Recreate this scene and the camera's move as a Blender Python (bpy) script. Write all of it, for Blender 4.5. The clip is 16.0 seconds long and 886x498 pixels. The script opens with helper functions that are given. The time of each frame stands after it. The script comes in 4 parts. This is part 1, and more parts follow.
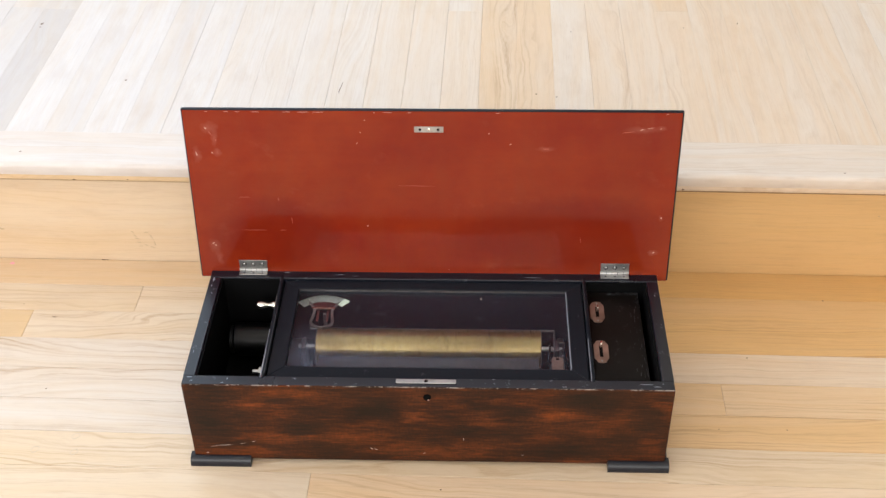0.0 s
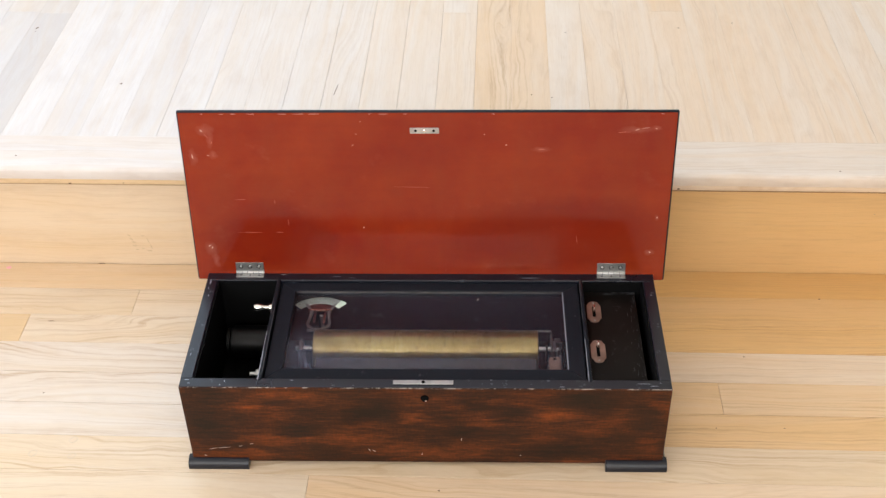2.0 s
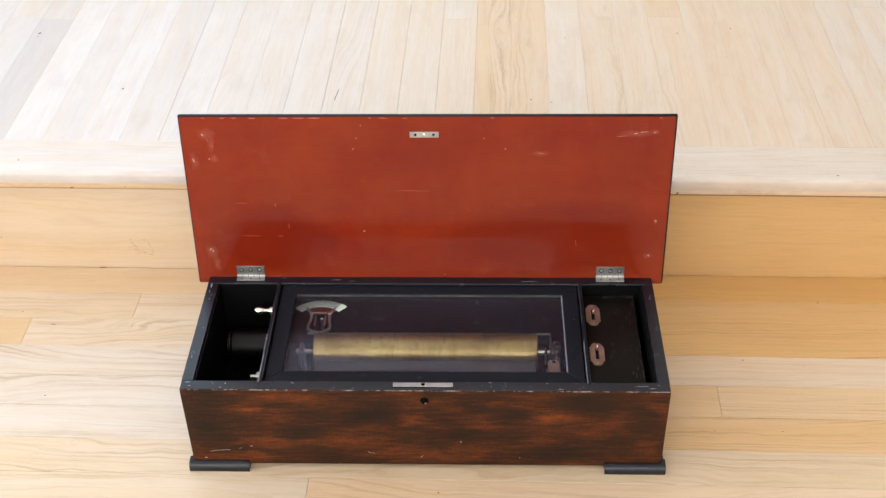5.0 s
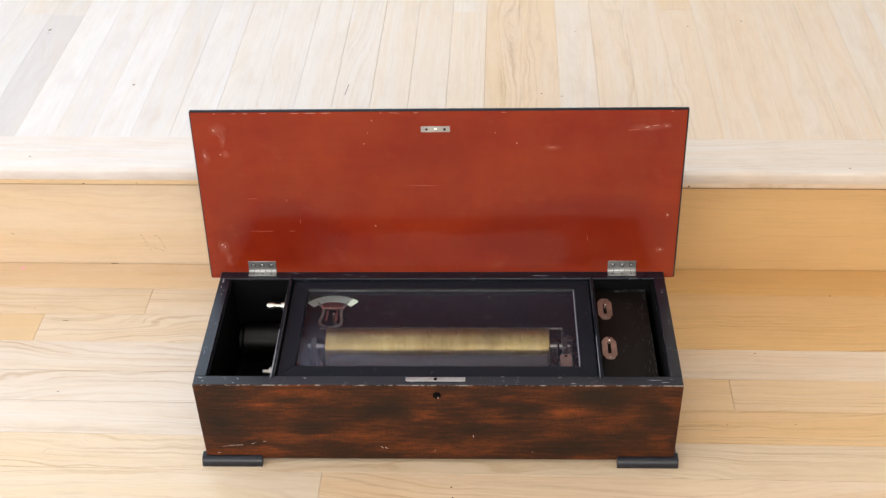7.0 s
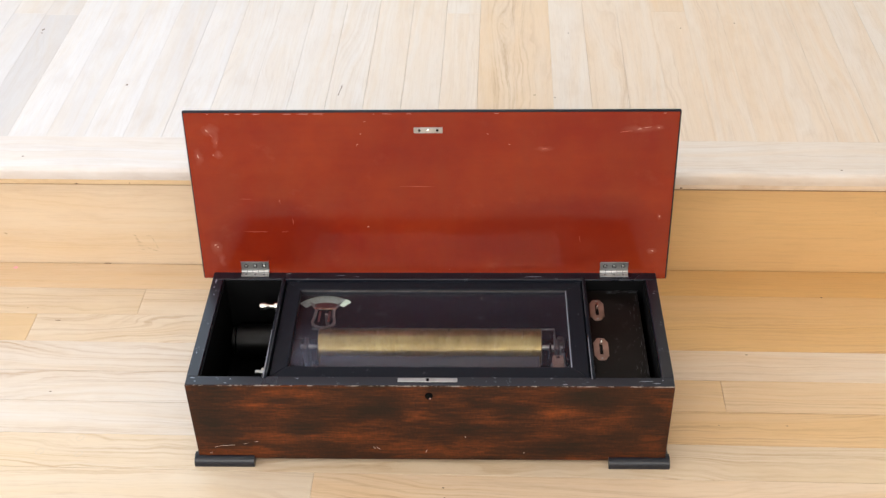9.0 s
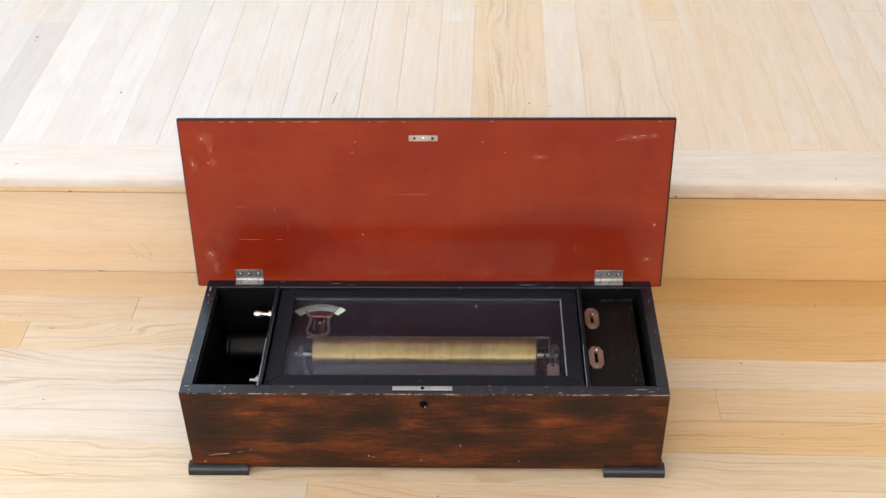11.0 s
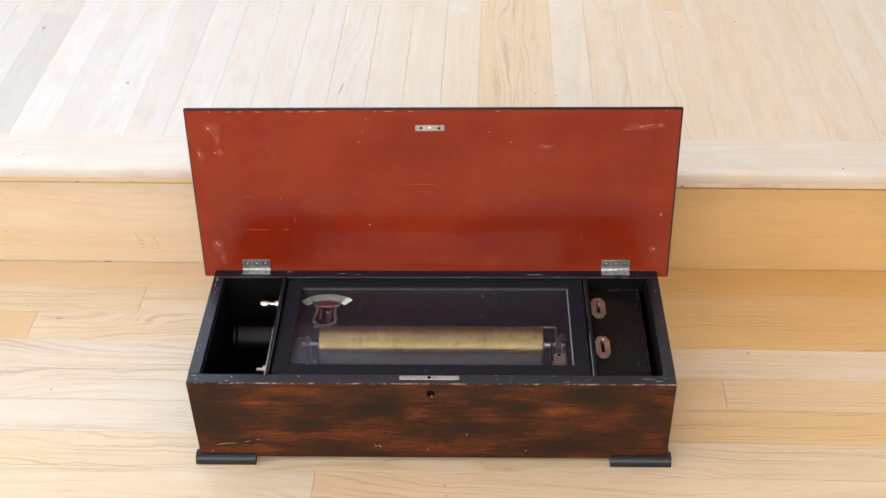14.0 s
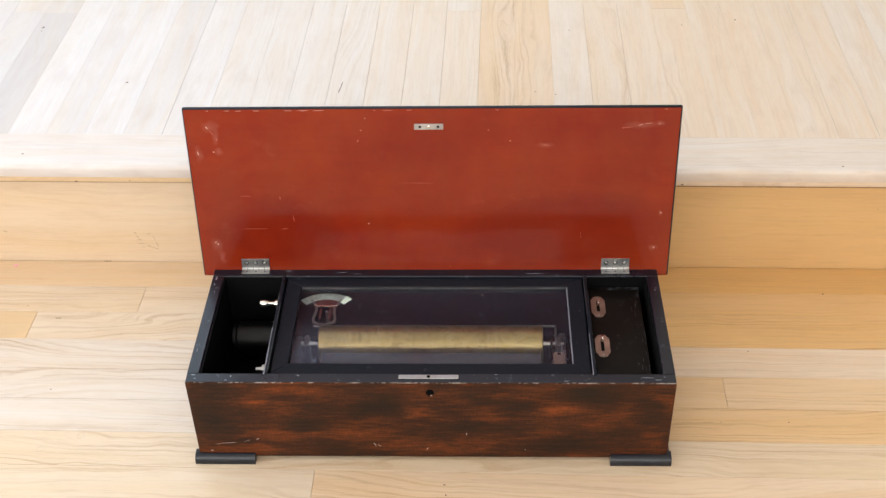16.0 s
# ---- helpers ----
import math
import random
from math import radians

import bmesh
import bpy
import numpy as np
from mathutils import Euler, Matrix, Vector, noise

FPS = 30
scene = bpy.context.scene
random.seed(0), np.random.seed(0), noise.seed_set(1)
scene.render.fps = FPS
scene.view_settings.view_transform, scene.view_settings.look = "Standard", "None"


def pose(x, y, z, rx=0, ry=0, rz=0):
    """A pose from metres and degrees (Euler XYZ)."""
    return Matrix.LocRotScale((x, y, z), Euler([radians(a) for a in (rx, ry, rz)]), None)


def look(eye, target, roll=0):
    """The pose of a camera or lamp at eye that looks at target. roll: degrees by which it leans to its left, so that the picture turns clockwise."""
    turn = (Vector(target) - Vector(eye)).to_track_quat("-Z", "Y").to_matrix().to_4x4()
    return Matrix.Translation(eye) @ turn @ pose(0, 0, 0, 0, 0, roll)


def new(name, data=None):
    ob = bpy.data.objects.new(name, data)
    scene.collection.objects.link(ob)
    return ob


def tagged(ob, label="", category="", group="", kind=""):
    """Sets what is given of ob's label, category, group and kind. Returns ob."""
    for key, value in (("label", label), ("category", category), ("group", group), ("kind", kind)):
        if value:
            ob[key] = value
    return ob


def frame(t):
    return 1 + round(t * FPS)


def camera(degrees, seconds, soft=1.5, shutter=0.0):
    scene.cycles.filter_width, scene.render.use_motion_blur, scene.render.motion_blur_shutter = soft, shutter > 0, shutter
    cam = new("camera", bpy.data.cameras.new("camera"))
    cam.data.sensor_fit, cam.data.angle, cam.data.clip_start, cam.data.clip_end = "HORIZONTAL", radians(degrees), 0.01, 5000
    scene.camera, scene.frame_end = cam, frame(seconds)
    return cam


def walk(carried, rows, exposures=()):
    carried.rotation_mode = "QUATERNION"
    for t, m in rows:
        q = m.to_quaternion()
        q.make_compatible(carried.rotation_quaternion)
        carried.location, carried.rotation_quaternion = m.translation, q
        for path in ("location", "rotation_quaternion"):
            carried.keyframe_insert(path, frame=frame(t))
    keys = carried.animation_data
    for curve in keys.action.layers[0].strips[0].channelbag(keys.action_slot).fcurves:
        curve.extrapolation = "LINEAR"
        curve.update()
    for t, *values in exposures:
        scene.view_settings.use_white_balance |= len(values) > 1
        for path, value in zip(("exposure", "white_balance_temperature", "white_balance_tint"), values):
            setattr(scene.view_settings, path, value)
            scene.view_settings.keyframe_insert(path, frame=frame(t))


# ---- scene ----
cam = camera(40.54, 16.0, soft=1.4)
PATH = [
    (0, (0.0598, -0.9841, 1.1356), (0.0143, 0.1831, 0.1946), -0.85),
    (0.5, (0.0592, -0.9838, 1.1375), (0.0122, 0.1852, 0.1988), -0.88),
    (1, (0.0613, -0.9826, 1.1374), (0.0175, 0.1890, 0.2018), -0.93),
    (1.5, (0.0591, -0.9849, 1.1350), (0.0185, 0.1853, 0.1975), -0.97),
    (2, (0.0608, -0.9860, 1.1347), (0.0188, 0.1833, 0.1960), -1.16),
    (2.5, (0.0610, -0.9878, 1.1352), (0.0194, 0.1823, 0.1976), -1.06),
    (3, (0.0617, -0.9892, 1.1368), (0.0196, 0.1818, 0.2004), -0.92),
    (3.5, (0.0616, -0.9917, 1.1401), (0.0205, 0.1794, 0.2038), -0.98),
    (4, (0.0633, -0.9961, 1.1368), (0.0232, 0.1793, 0.2057), -0.91),
    (6.5, (0.0604, -0.9938, 1.1356), (0.0084, 0.1785, 0.2012), -1.79),
    (7, (0.0586, -0.9949, 1.1357), (0.0049, 0.1755, 0.1990), -1.75),
    (7.5, (0.0596, -0.9953, 1.1374), (0.0061, 0.1728, 0.1978), -1.74),
    (8, (0.0593, -0.9975, 1.1373), (0.0083, 0.1733, 0.2010), -1.64),
    (8.5, (0.0599, -0.9966, 1.1374), (0.0109, 0.1736, 0.2002), -1.45),
    (9, (0.0612, -0.9963, 1.1379), (0.0143, 0.1744, 0.2013), -1.40),
    (11.5, (0.0574, -0.9948, 1.1359), (0.0213, 0.1832, 0.2080), -1.03),
    (12, (0.0570, -0.9938, 1.1349), (0.0188, 0.1782, 0.1996), -1.20),
    (12.5, (0.0542, -0.9992, 1.1353), (0.0169, 0.1726, 0.1996), -1.17),
    (13, (0.0572, -1.0014, 1.1316), (0.0194, 0.1692, 0.1945), -1.40),
    (13.5, (0.0578, -0.9996, 1.1343), (0.0158, 0.1707, 0.1969), -1.36),
    (14, (0.0572, -0.9980, 1.1350), (0.0124, 0.1731, 0.1989), -1.31),
    (14.5, (0.0578, -0.9996, 1.1328), (0.0082, 0.1716, 0.1970), -1.25),
    (15, (0.0566, -1.0012, 1.1329), (0.0067, 0.1679, 0.1944), -1.31),
    (15.5, (0.0586, -0.9985, 1.1354), (0.0086, 0.1700, 0.1961), -1.56),
    (16, (0.0608, -0.9965, 1.1328), (0.0132, 0.1742, 0.1962), -1.52),
]
walk(cam, [(t, look(eye, target, roll)) for t, eye, target, roll in PATH], exposures=[(0.0, 0.0), (16.0, 0.0)])

# ---- light ----
world = bpy.data.worlds.new("sky")
scene.world = world
world.use_nodes = True
wn, wl = world.node_tree.nodes, world.node_tree.links
wn.clear()
w_sky, w_bg, w_out = wn.new("ShaderNodeTexSky"), wn.new("ShaderNodeBackground"), wn.new("ShaderNodeOutputWorld")
w_sky.sky_type, w_sky.sun_disc = "NISHITA", False
w_sky.sun_elevation, w_sky.sun_rotation = radians(38), radians(250)
w_bg.inputs["Strength"].default_value = 0.12
wl.new(w_sky.outputs["Color"], w_bg.inputs["Color"])
wl.new(w_bg.outputs["Background"], w_out.inputs["Surface"])

# The room: its inner faces
X0, X1, Y0, Y1, CEIL = -2.3, 3.0, -2.9, 2.5, 3.0
# Windows: left wall (along y), back and front walls (along x), as (from, to, sill, head)
WIN_LEFT = (-1.7, 1.9, 0.55, 2.35)
WIN_BACK = (-2.0, 0.50, 1.25, 2.85)
WIN_FRONT = (-2.2, 1.3, 0.5, 2.5)


def window_light(name, m, width, height, watts, colour):
    lamp = bpy.data.lights.new(name, "AREA")
    lamp.shape, lamp.size, lamp.size_y, lamp.energy, lamp.color = "RECTANGLE", width, height, watts, colour
    ob = new(name, lamp)
    ob.matrix_world = m
    return ob


window_light("window_light_left", pose(X0 - 0.02, (WIN_LEFT[0] + WIN_LEFT[1]) / 2, (WIN_LEFT[2] + WIN_LEFT[3]) / 2, 0, -90, 0) @ pose(0, 0, 0, 0, 0, 90),
             WIN_LEFT[1] - WIN_LEFT[0], WIN_LEFT[3] - WIN_LEFT[2], 77, (0.85, 0.94, 1.0))
window_light("window_light_back", pose((WIN_BACK[0] + WIN_BACK[1]) / 2, Y1 + 0.02, (WIN_BACK[2] + WIN_BACK[3]) / 2, -90, 0, 0),
             WIN_BACK[1] - WIN_BACK[0], WIN_BACK[3] - WIN_BACK[2], 38, (0.74, 0.87, 1.0))
window_light("window_light_front", pose((WIN_FRONT[0] + WIN_FRONT[1]) / 2, Y0 - 0.02, (WIN_FRONT[2] + WIN_FRONT[3]) / 2, 90, 0, 0),
             WIN_FRONT[1] - WIN_FRONT[0], WIN_FRONT[3] - WIN_FRONT[2], 98, (1.0, 0.94, 0.85))

# ---- materials ----


class Nodes:
    """A node material written in short calls."""

    def __init__(self, name):
        self.mat = bpy.data.materials.new(name)
        self.mat.use_nodes = True
        self.tree = self.mat.node_tree
        self.bsdf = self.tree.nodes["Principled BSDF"]
        self.out = self.tree.nodes["Material Output"]

    def node(self, kind, **values):
        n = self.tree.nodes.new(kind)
        for key, v in values.items():
            self.put(n.inputs[key], v)
        return n

    def put(self, socket, v):
        if isinstance(v, bpy.types.NodeSocket):
            self.tree.links.new(v, socket)
        else:
            socket.default_value = v

    def set(self, **values):
        for key, v in values.items():
            self.put(self.bsdf.inputs[key.replace("_", " ")], v)
        return self

    def math(self, op, a, b=0.0, clamp=False):
        n = self.tree.nodes.new("ShaderNodeMath")
        n.operation, n.use_clamp = op, clamp
        self.put(n.inputs[0], a)
        self.put(n.inputs[1], b)
        return n.outputs[0]

    def place(self, scale=(1, 1, 1), shift=None):
        """Object coordinates, stretched; shift: a socket that moves them."""
        v = self.node("ShaderNodeTexCoord").outputs["Object"]
        if shift is not None:
            add = self.tree.nodes.new("ShaderNodeVectorMath")
            add.operation = "ADD"
            self.put(add.inputs[0], v)
            self.put(add.inputs[1], shift)
            v = add.outputs[0]
        m = self.node("ShaderNodeMapping", Scale=scale)
        self.put(m.inputs["Vector"], v)
        return m.outputs["Vector"]

    def noise(self, vector, scale=5.0, detail=4.0, rough=0.55, bend=0.0):
        n = self.node("ShaderNodeTexNoise", Vector=vector, Scale=scale, Detail=detail, Roughness=rough, Distortion=bend)
        return n.outputs["Fac"]

    def ramp(self, fac, *stops):
        n = self.tree.nodes.new("ShaderNodeValToRGB")
        els = n.color_ramp.elements
        while len(els) < len(stops):
            els.new(0.5)
        for el, (at, c) in zip(els, stops):
            el.position = at
            el.color = (c, c, c, 1) if isinstance(c, (int, float)) else (*c, 1)
        self.put(n.inputs["Fac"], fac)
        return n.outputs["Color"]

    def mix(self, fac, a, b, blend="MIX"):
        n = self.tree.nodes.new("ShaderNodeMix")
        n.data_type, n.blend_type = "RGBA", blend
        self.put(n.inputs["Factor"], fac)
        self.put(n.inputs["A"], a if isinstance(a, bpy.types.NodeSocket) else (*a, 1))
        self.put(n.inputs["B"], b if isinstance(b, bpy.types.NodeSocket) else (*b, 1))
        return n.outputs["Result"]

    def ragged(self, freq, reach):
        """Object coordinates shaken by a noise, for marks with uneven outlines; the shake is centred on nought."""
        n = self.node("ShaderNodeTexNoise", Vector=self.place(freq), Scale=1.0, Detail=4.0, Roughness=0.65)
        v = self.tree.nodes.new("ShaderNodeVectorMath")
        v.operation = "MULTIPLY_ADD"
        self.put(v.inputs[0], n.outputs["Color"])
        v.inputs[1].default_value = reach
        self.put(v.inputs[2], self.node("ShaderNodeMapping", Vector=self.place(), Location=tuple(-r / 2 for r in reach)).outputs["Vector"])
        return v.outputs[0]

    def blob(self, vector, x, z, a, b):
        """A soft patch in the xz plane: 1 at its middle, 0 outside its half length a and half height b."""
        at = self.node("ShaderNodeMapping", Vector=vector, Scale=(1 / a, 0, 1 / b), Location=(-x / a, 0, -z / b))
        size = self.tree.nodes.new("ShaderNodeVectorMath")
        size.operation = "LENGTH"
        self.put(size.inputs[0], at.outputs["Vector"])
        return self.math("SUBTRACT", 1.0, size.outputs["Value"], clamp=True)

    def bump(self, height, strength=0.2, distance=0.001):
        n = self.node("ShaderNodeBump", Height=height, Strength=strength, Distance=distance)
        self.put(self.bsdf.inputs["Normal"], n.outputs["Normal"])
        return self


def oak(name):
    """Pale strip oak. The object's colour holds: red the tone (0 cream, 1 honey), green the strength of the figure,
    blue the coolness (past 1: greyed), alpha the warmth of the honey."""
    m = Nodes(name)
    info = m.node("ShaderNodeObjectInfo")
    jump = m.node("ShaderNodeCombineXYZ", X=m.math("MULTIPLY", info.outputs["Random"], 37.0), Y=m.math("MULTIPLY", info.outputs["Random"], 11.0),
                  Z=m.math("MULTIPLY", info.outputs["Random"], 23.0)).outputs["Vector"]
    split = m.node("ShaderNodeSeparateColor", Color=info.outputs["Color"])
    tone, figure, cool, warm = split.outputs["Red"], split.outputs["Green"], split.outputs["Blue"], info.outputs["Alpha"]
    xyz = m.node("ShaderNodeSeparateXYZ", Vector=m.place((1, 1, 1), jump))
    # growth lines: a comb of lines across the board, swept into arches by a slow noise and made wavy by a quick one
    sweep = m.noise(m.place((1.5, 8.0, 3.0), jump), 1.0, 2.0, 0.45)
    wave = m.noise(m.place((16.0, 30.0, 10.0), jump), 1.0, 2.0, 0.5)
    bent = m.math("ADD", m.math("ADD", m.math("MULTIPLY", xyz.outputs["Y"], 230.0), m.math("MULTIPLY", sweep, 34.0)), m.math("MULTIPLY", wave, 2.6))
    lines = m.noise(m.node("ShaderNodeCombineXYZ", X=m.math("MULTIPLY", xyz.outputs["X"], 2.6), Y=bent).outputs["Vector"], 1.0, 3.0, 0.6)
    ring = m.ramp(lines, (0.47, 0.0), (0.55, 0.4), (0.62, 1.0))
    dash = m.ramp(m.noise(m.place((55.0, 900.0, 100.0), jump), 1.0, 3.0, 0.6), (0.36, 0.45), (0.60, 1.0))
    ring = m.math("MULTIPLY", m.math("MULTIPLY", ring, dash), m.ramp(m.noise(m.place((1.6, 26.0, 3.0), jump), 1.0, 2.0, 0.5), (0.36, 0.12), (0.62, 1.0)))
    band = m.ramp(m.noise(m.node("ShaderNodeCombineXYZ", X=m.math("MULTIPLY", xyz.outputs["X"], 1.4), Y=m.math("MULTIPLY", bent, 0.22)).outputs["Vector"], 1.0, 2.0, 0.5), (0.42, 0.0), (0.62, 1.0))
    calm = m.math("ADD", m.math("MULTIPLY", cool, -0.34), 1.0)
    streak = m.noise(m.place((6.0, 330.0, 40.0), jump), 1.0, 5.0, 0.64)
    pores = m.ramp(m.noise(m.place((30.0, 760.0, 100.0), jump), 1.0, 3.0, 0.6), (0.55, 0.0), (0.68, 1.0))
    cloud = m.noise(m.place((2.6, 12.0, 5.0), jump), 1.0, 3.0, 0.5)
    blot = m.noise(m.place((11.0, 30.0, 10.0), jump), 1.0, 4.0, 0.62)
    knot = m.ramp(m.noise(m.place((14.0, 46.0, 10.0), jump), 1.0, 1.0, 0.4), (0.83, 0.0), (0.87, 1.0))
    cream, pale, dark = (0.73, 0.635, 0.530), (0.61, 0.572, 0.572), (0.37, 0.215, 0.10)
    honey = m.mix(warm, (0.60, 0.405, 0.195), (0.66, 0.385, 0.138))
    base = m.mix(tone, m.mix(cool, cream, pale), honey)
    worn = m.ramp(m.noise(m.place((7.0, 34.0, 10.0), jump), 1.0, 5.0, 0.62, 0.6), (0.44, 0.0), (0.58, 1.0))
    base = m.mix(m.math("MULTIPLY", worn, m.math("MULTIPLY", cool, 0.24, clamp=True)), base, (0.71, 0.685, 0.675))
    base = m.mix(m.math("SUBTRACT", cool, 1.0, clamp=True), base, (0.40, 0.36, 0.35))
    base = m.mix(m.math("MULTIPLY", m.ramp(cloud, (0.35, 0.0), (0.7, 1.0)), m.math("ADD", m.math("MULTIPLY", cool, -0.22), 0.24)), base, honey)
    base = m.mix(m.math("MULTIPLY", band, m.math("MULTIPLY", calm, 0.20)), base, honey)
    base = m.mix(m.math("MULTIPLY", m.ramp(blot, (0.5, 0.0), (0.75, 1.0)), 0.15), base, dark)
    base = m.mix(m.math("MULTIPLY", m.math("MULTIPLY", ring, figure), m.math("MULTIPLY", calm, 0.72)), base, dark)
    base = m.mix(m.math("MULTIPLY", m.ramp(streak, (0.50, 0.0), (0.74, 1.0)), m.math("MULTIPLY", calm, 0.15)), base, dark)
    base = m.mix(m.math("MULTIPLY", pores, m.math("MULTIPLY", calm, 0.13)), base, (0.28, 0.16, 0.08))
    base = m.mix(m.math("MULTIPLY", knot, 0.5), base, (0.14, 0.07, 0.03))
    m.set(Base_Color=base, Roughness=m.math("ADD", m.math("MULTIPLY", cloud, 0.18), 0.30), Specular_IOR_Level=0.45)
    m.bump(m.math("ADD", m.math("ADD", streak, m.math("MULTIPLY", pores, -0.6)), m.math("MULTIPLY", ring, -0.5)), 0.16, 0.0006)
    return m.mat


def rosewood():
    """Painted rosewood graining: near-black ground with orange-brown flames along the board, scuffed at the top edge."""
    m = Nodes("grained_paint")
    flame = m.noise(m.place((20.0, 30.0, 170.0)), 1.0, 6.0, 0.66, 0.3)
    patch = m.noise(m.place((9.0, 9.0, 30.0)), 1.0, 4.0, 0.6)
    fine = m.noise(m.place((60.0, 60.0, 800.0)), 1.0, 4.0, 0.65)
    comb = m.noise(m.place((420.0, 60.0, 120.0)), 1.0, 3.0, 0.6)
    heat = m.math("ADD", m.math("ADD", m.math("MULTIPLY", flame, 0.50), m.math("MULTIPLY", patch, 0.46)), m.math("ADD", m.math("MULTIPLY", fine, 0.40), m.math("MULTIPLY", comb, 0.18)))
    # the painter's dark clouds and bright flames: (x, z, half length, half height)
    ragged = m.ragged((16, 16, 50), (0.07, 0.0, 0.026))
    for x, z, a, b in ((-0.255, 0.122, 0.045, 0.016), (-0.258, 0.075, 0.050, 0.032), (-0.064, 0.096, 0.048, 0.034), (-0.153, 0.062, 0.040, 0.014), (0.258, 0.090, 0.030, 0.030),
                       (0.100, 0.093, 0.036, 0.020), (0.058, 0.112, 0.028, 0.018), (0.190, 0.118, 0.045, 0.018), (0.180, 0.024, 0.085, 0.020), (0.050, 0.062, 0.060, 0.014)):
        heat = m.math("SUBTRACT", heat, m.math("MULTIPLY", m.blob(ragged, x, z, a, b), 0.14))
    for x, z, a, b in ((-0.160, 0.122, 0.070, 0.011), (-0.210, 0.100, 0.045, 0.012), (-0.193, 0.048, 0.065, 0.015), (-0.080, 0.047, 0.095, 0.014), (-0.017, 0.086, 0.028, 0.012), (-0.225, 0.018, 0.080, 0.011),
                       (0.000, 0.026, 0.100, 0.018), (0.155, 0.091, 0.042, 0.015), (0.195, 0.066, 0.060, 0.015), (0.085, 0.116, 0.045, 0.010), (0.272, 0.043, 0.022, 0.015), (0.152, 0.054, 0.030, 0.011), (0.282, 0.105, 0.016, 0.014)):
        heat = m.math("ADD", heat, m.math("MULTIPLY", m.blob(ragged, x, z, a, b), 0.125))
    col = m.ramp(heat, (0.61, (0.0165, 0.0098, 0.0066)), (0.75, (0.034, 0.0128, 0.0068)), (0.88, (0.088, 0.0240, 0.0078)), (1.0, (0.175, 0.043, 0.0105)))
    z = m.node("ShaderNodeSeparateXYZ", Vector=m.place()).outputs["Z"]
    edge = m.math("MULTIPLY", m.ramp(m.math("MULTIPLY", z, 5.0), (0.6685, 0.0), (0.6725, 1.0)), m.ramp(m.noise(m.place((70, 60, 160)), 1.0, 5.0, 0.75), (0.50, 0.0), (0.57, 1.0)))
    scratch = m.ramp(m.noise(m.place((30, 30, 160)), 1.0, 6.0, 0.75, 1.2), (0.755, 0.0), (0.77, 1.0))
    col = m.mix(m.math("MULTIPLY", edge, 0.8), col, (0.42, 0.36, 0.32))
    col = m.mix(m.math("MULTIPLY", scratch, 0.5), col, (0.40, 0.33, 0.28))
    m.set(Base_Color=col, Roughness=m.math("ADD", m.math("MULTIPLY", fine, 0.2), 0.32), Specular_IOR_Level=0.12)
    m.bump(fine, 0.08, 0.0005)
    return m.mat


def lacquer(name, colour, rough=0.32, worn=(0.30, 0.30, 0.32), wear=0.5, stretch=(8, 60, 60), spec=0.5, cut=0.64):
    """Old paint: cloudy gloss, fine brush lines and a few rubbed flecks."""
    m = Nodes(name)
    cloud = m.noise(m.place((6, 6, 6)), 1.0, 4.0, 0.6)
    brush = m.noise(m.place(stretch), 2.0, 4.0, 0.6)
    fleck = m.ramp(m.noise(m.place((90, 90, 90)), 1.0, 6.0, 0.72), (cut, 0.0), (cut + 0.08, 1.0))
    col = m.mix(m.math("MULTIPLY", cloud, 0.35), colour, tuple(c * 1.7 + 0.004 for c in colour))
    col = m.mix(m.math("MULTIPLY", fleck, wear), col, worn)
    m.set(Base_Color=col, Roughness=m.math("ADD", m.math("MULTIPLY", cloud, 0.25), rough - 0.12), Specular_IOR_Level=spec)
    m.bump(brush, 0.10, 0.0005)
    return m.mat


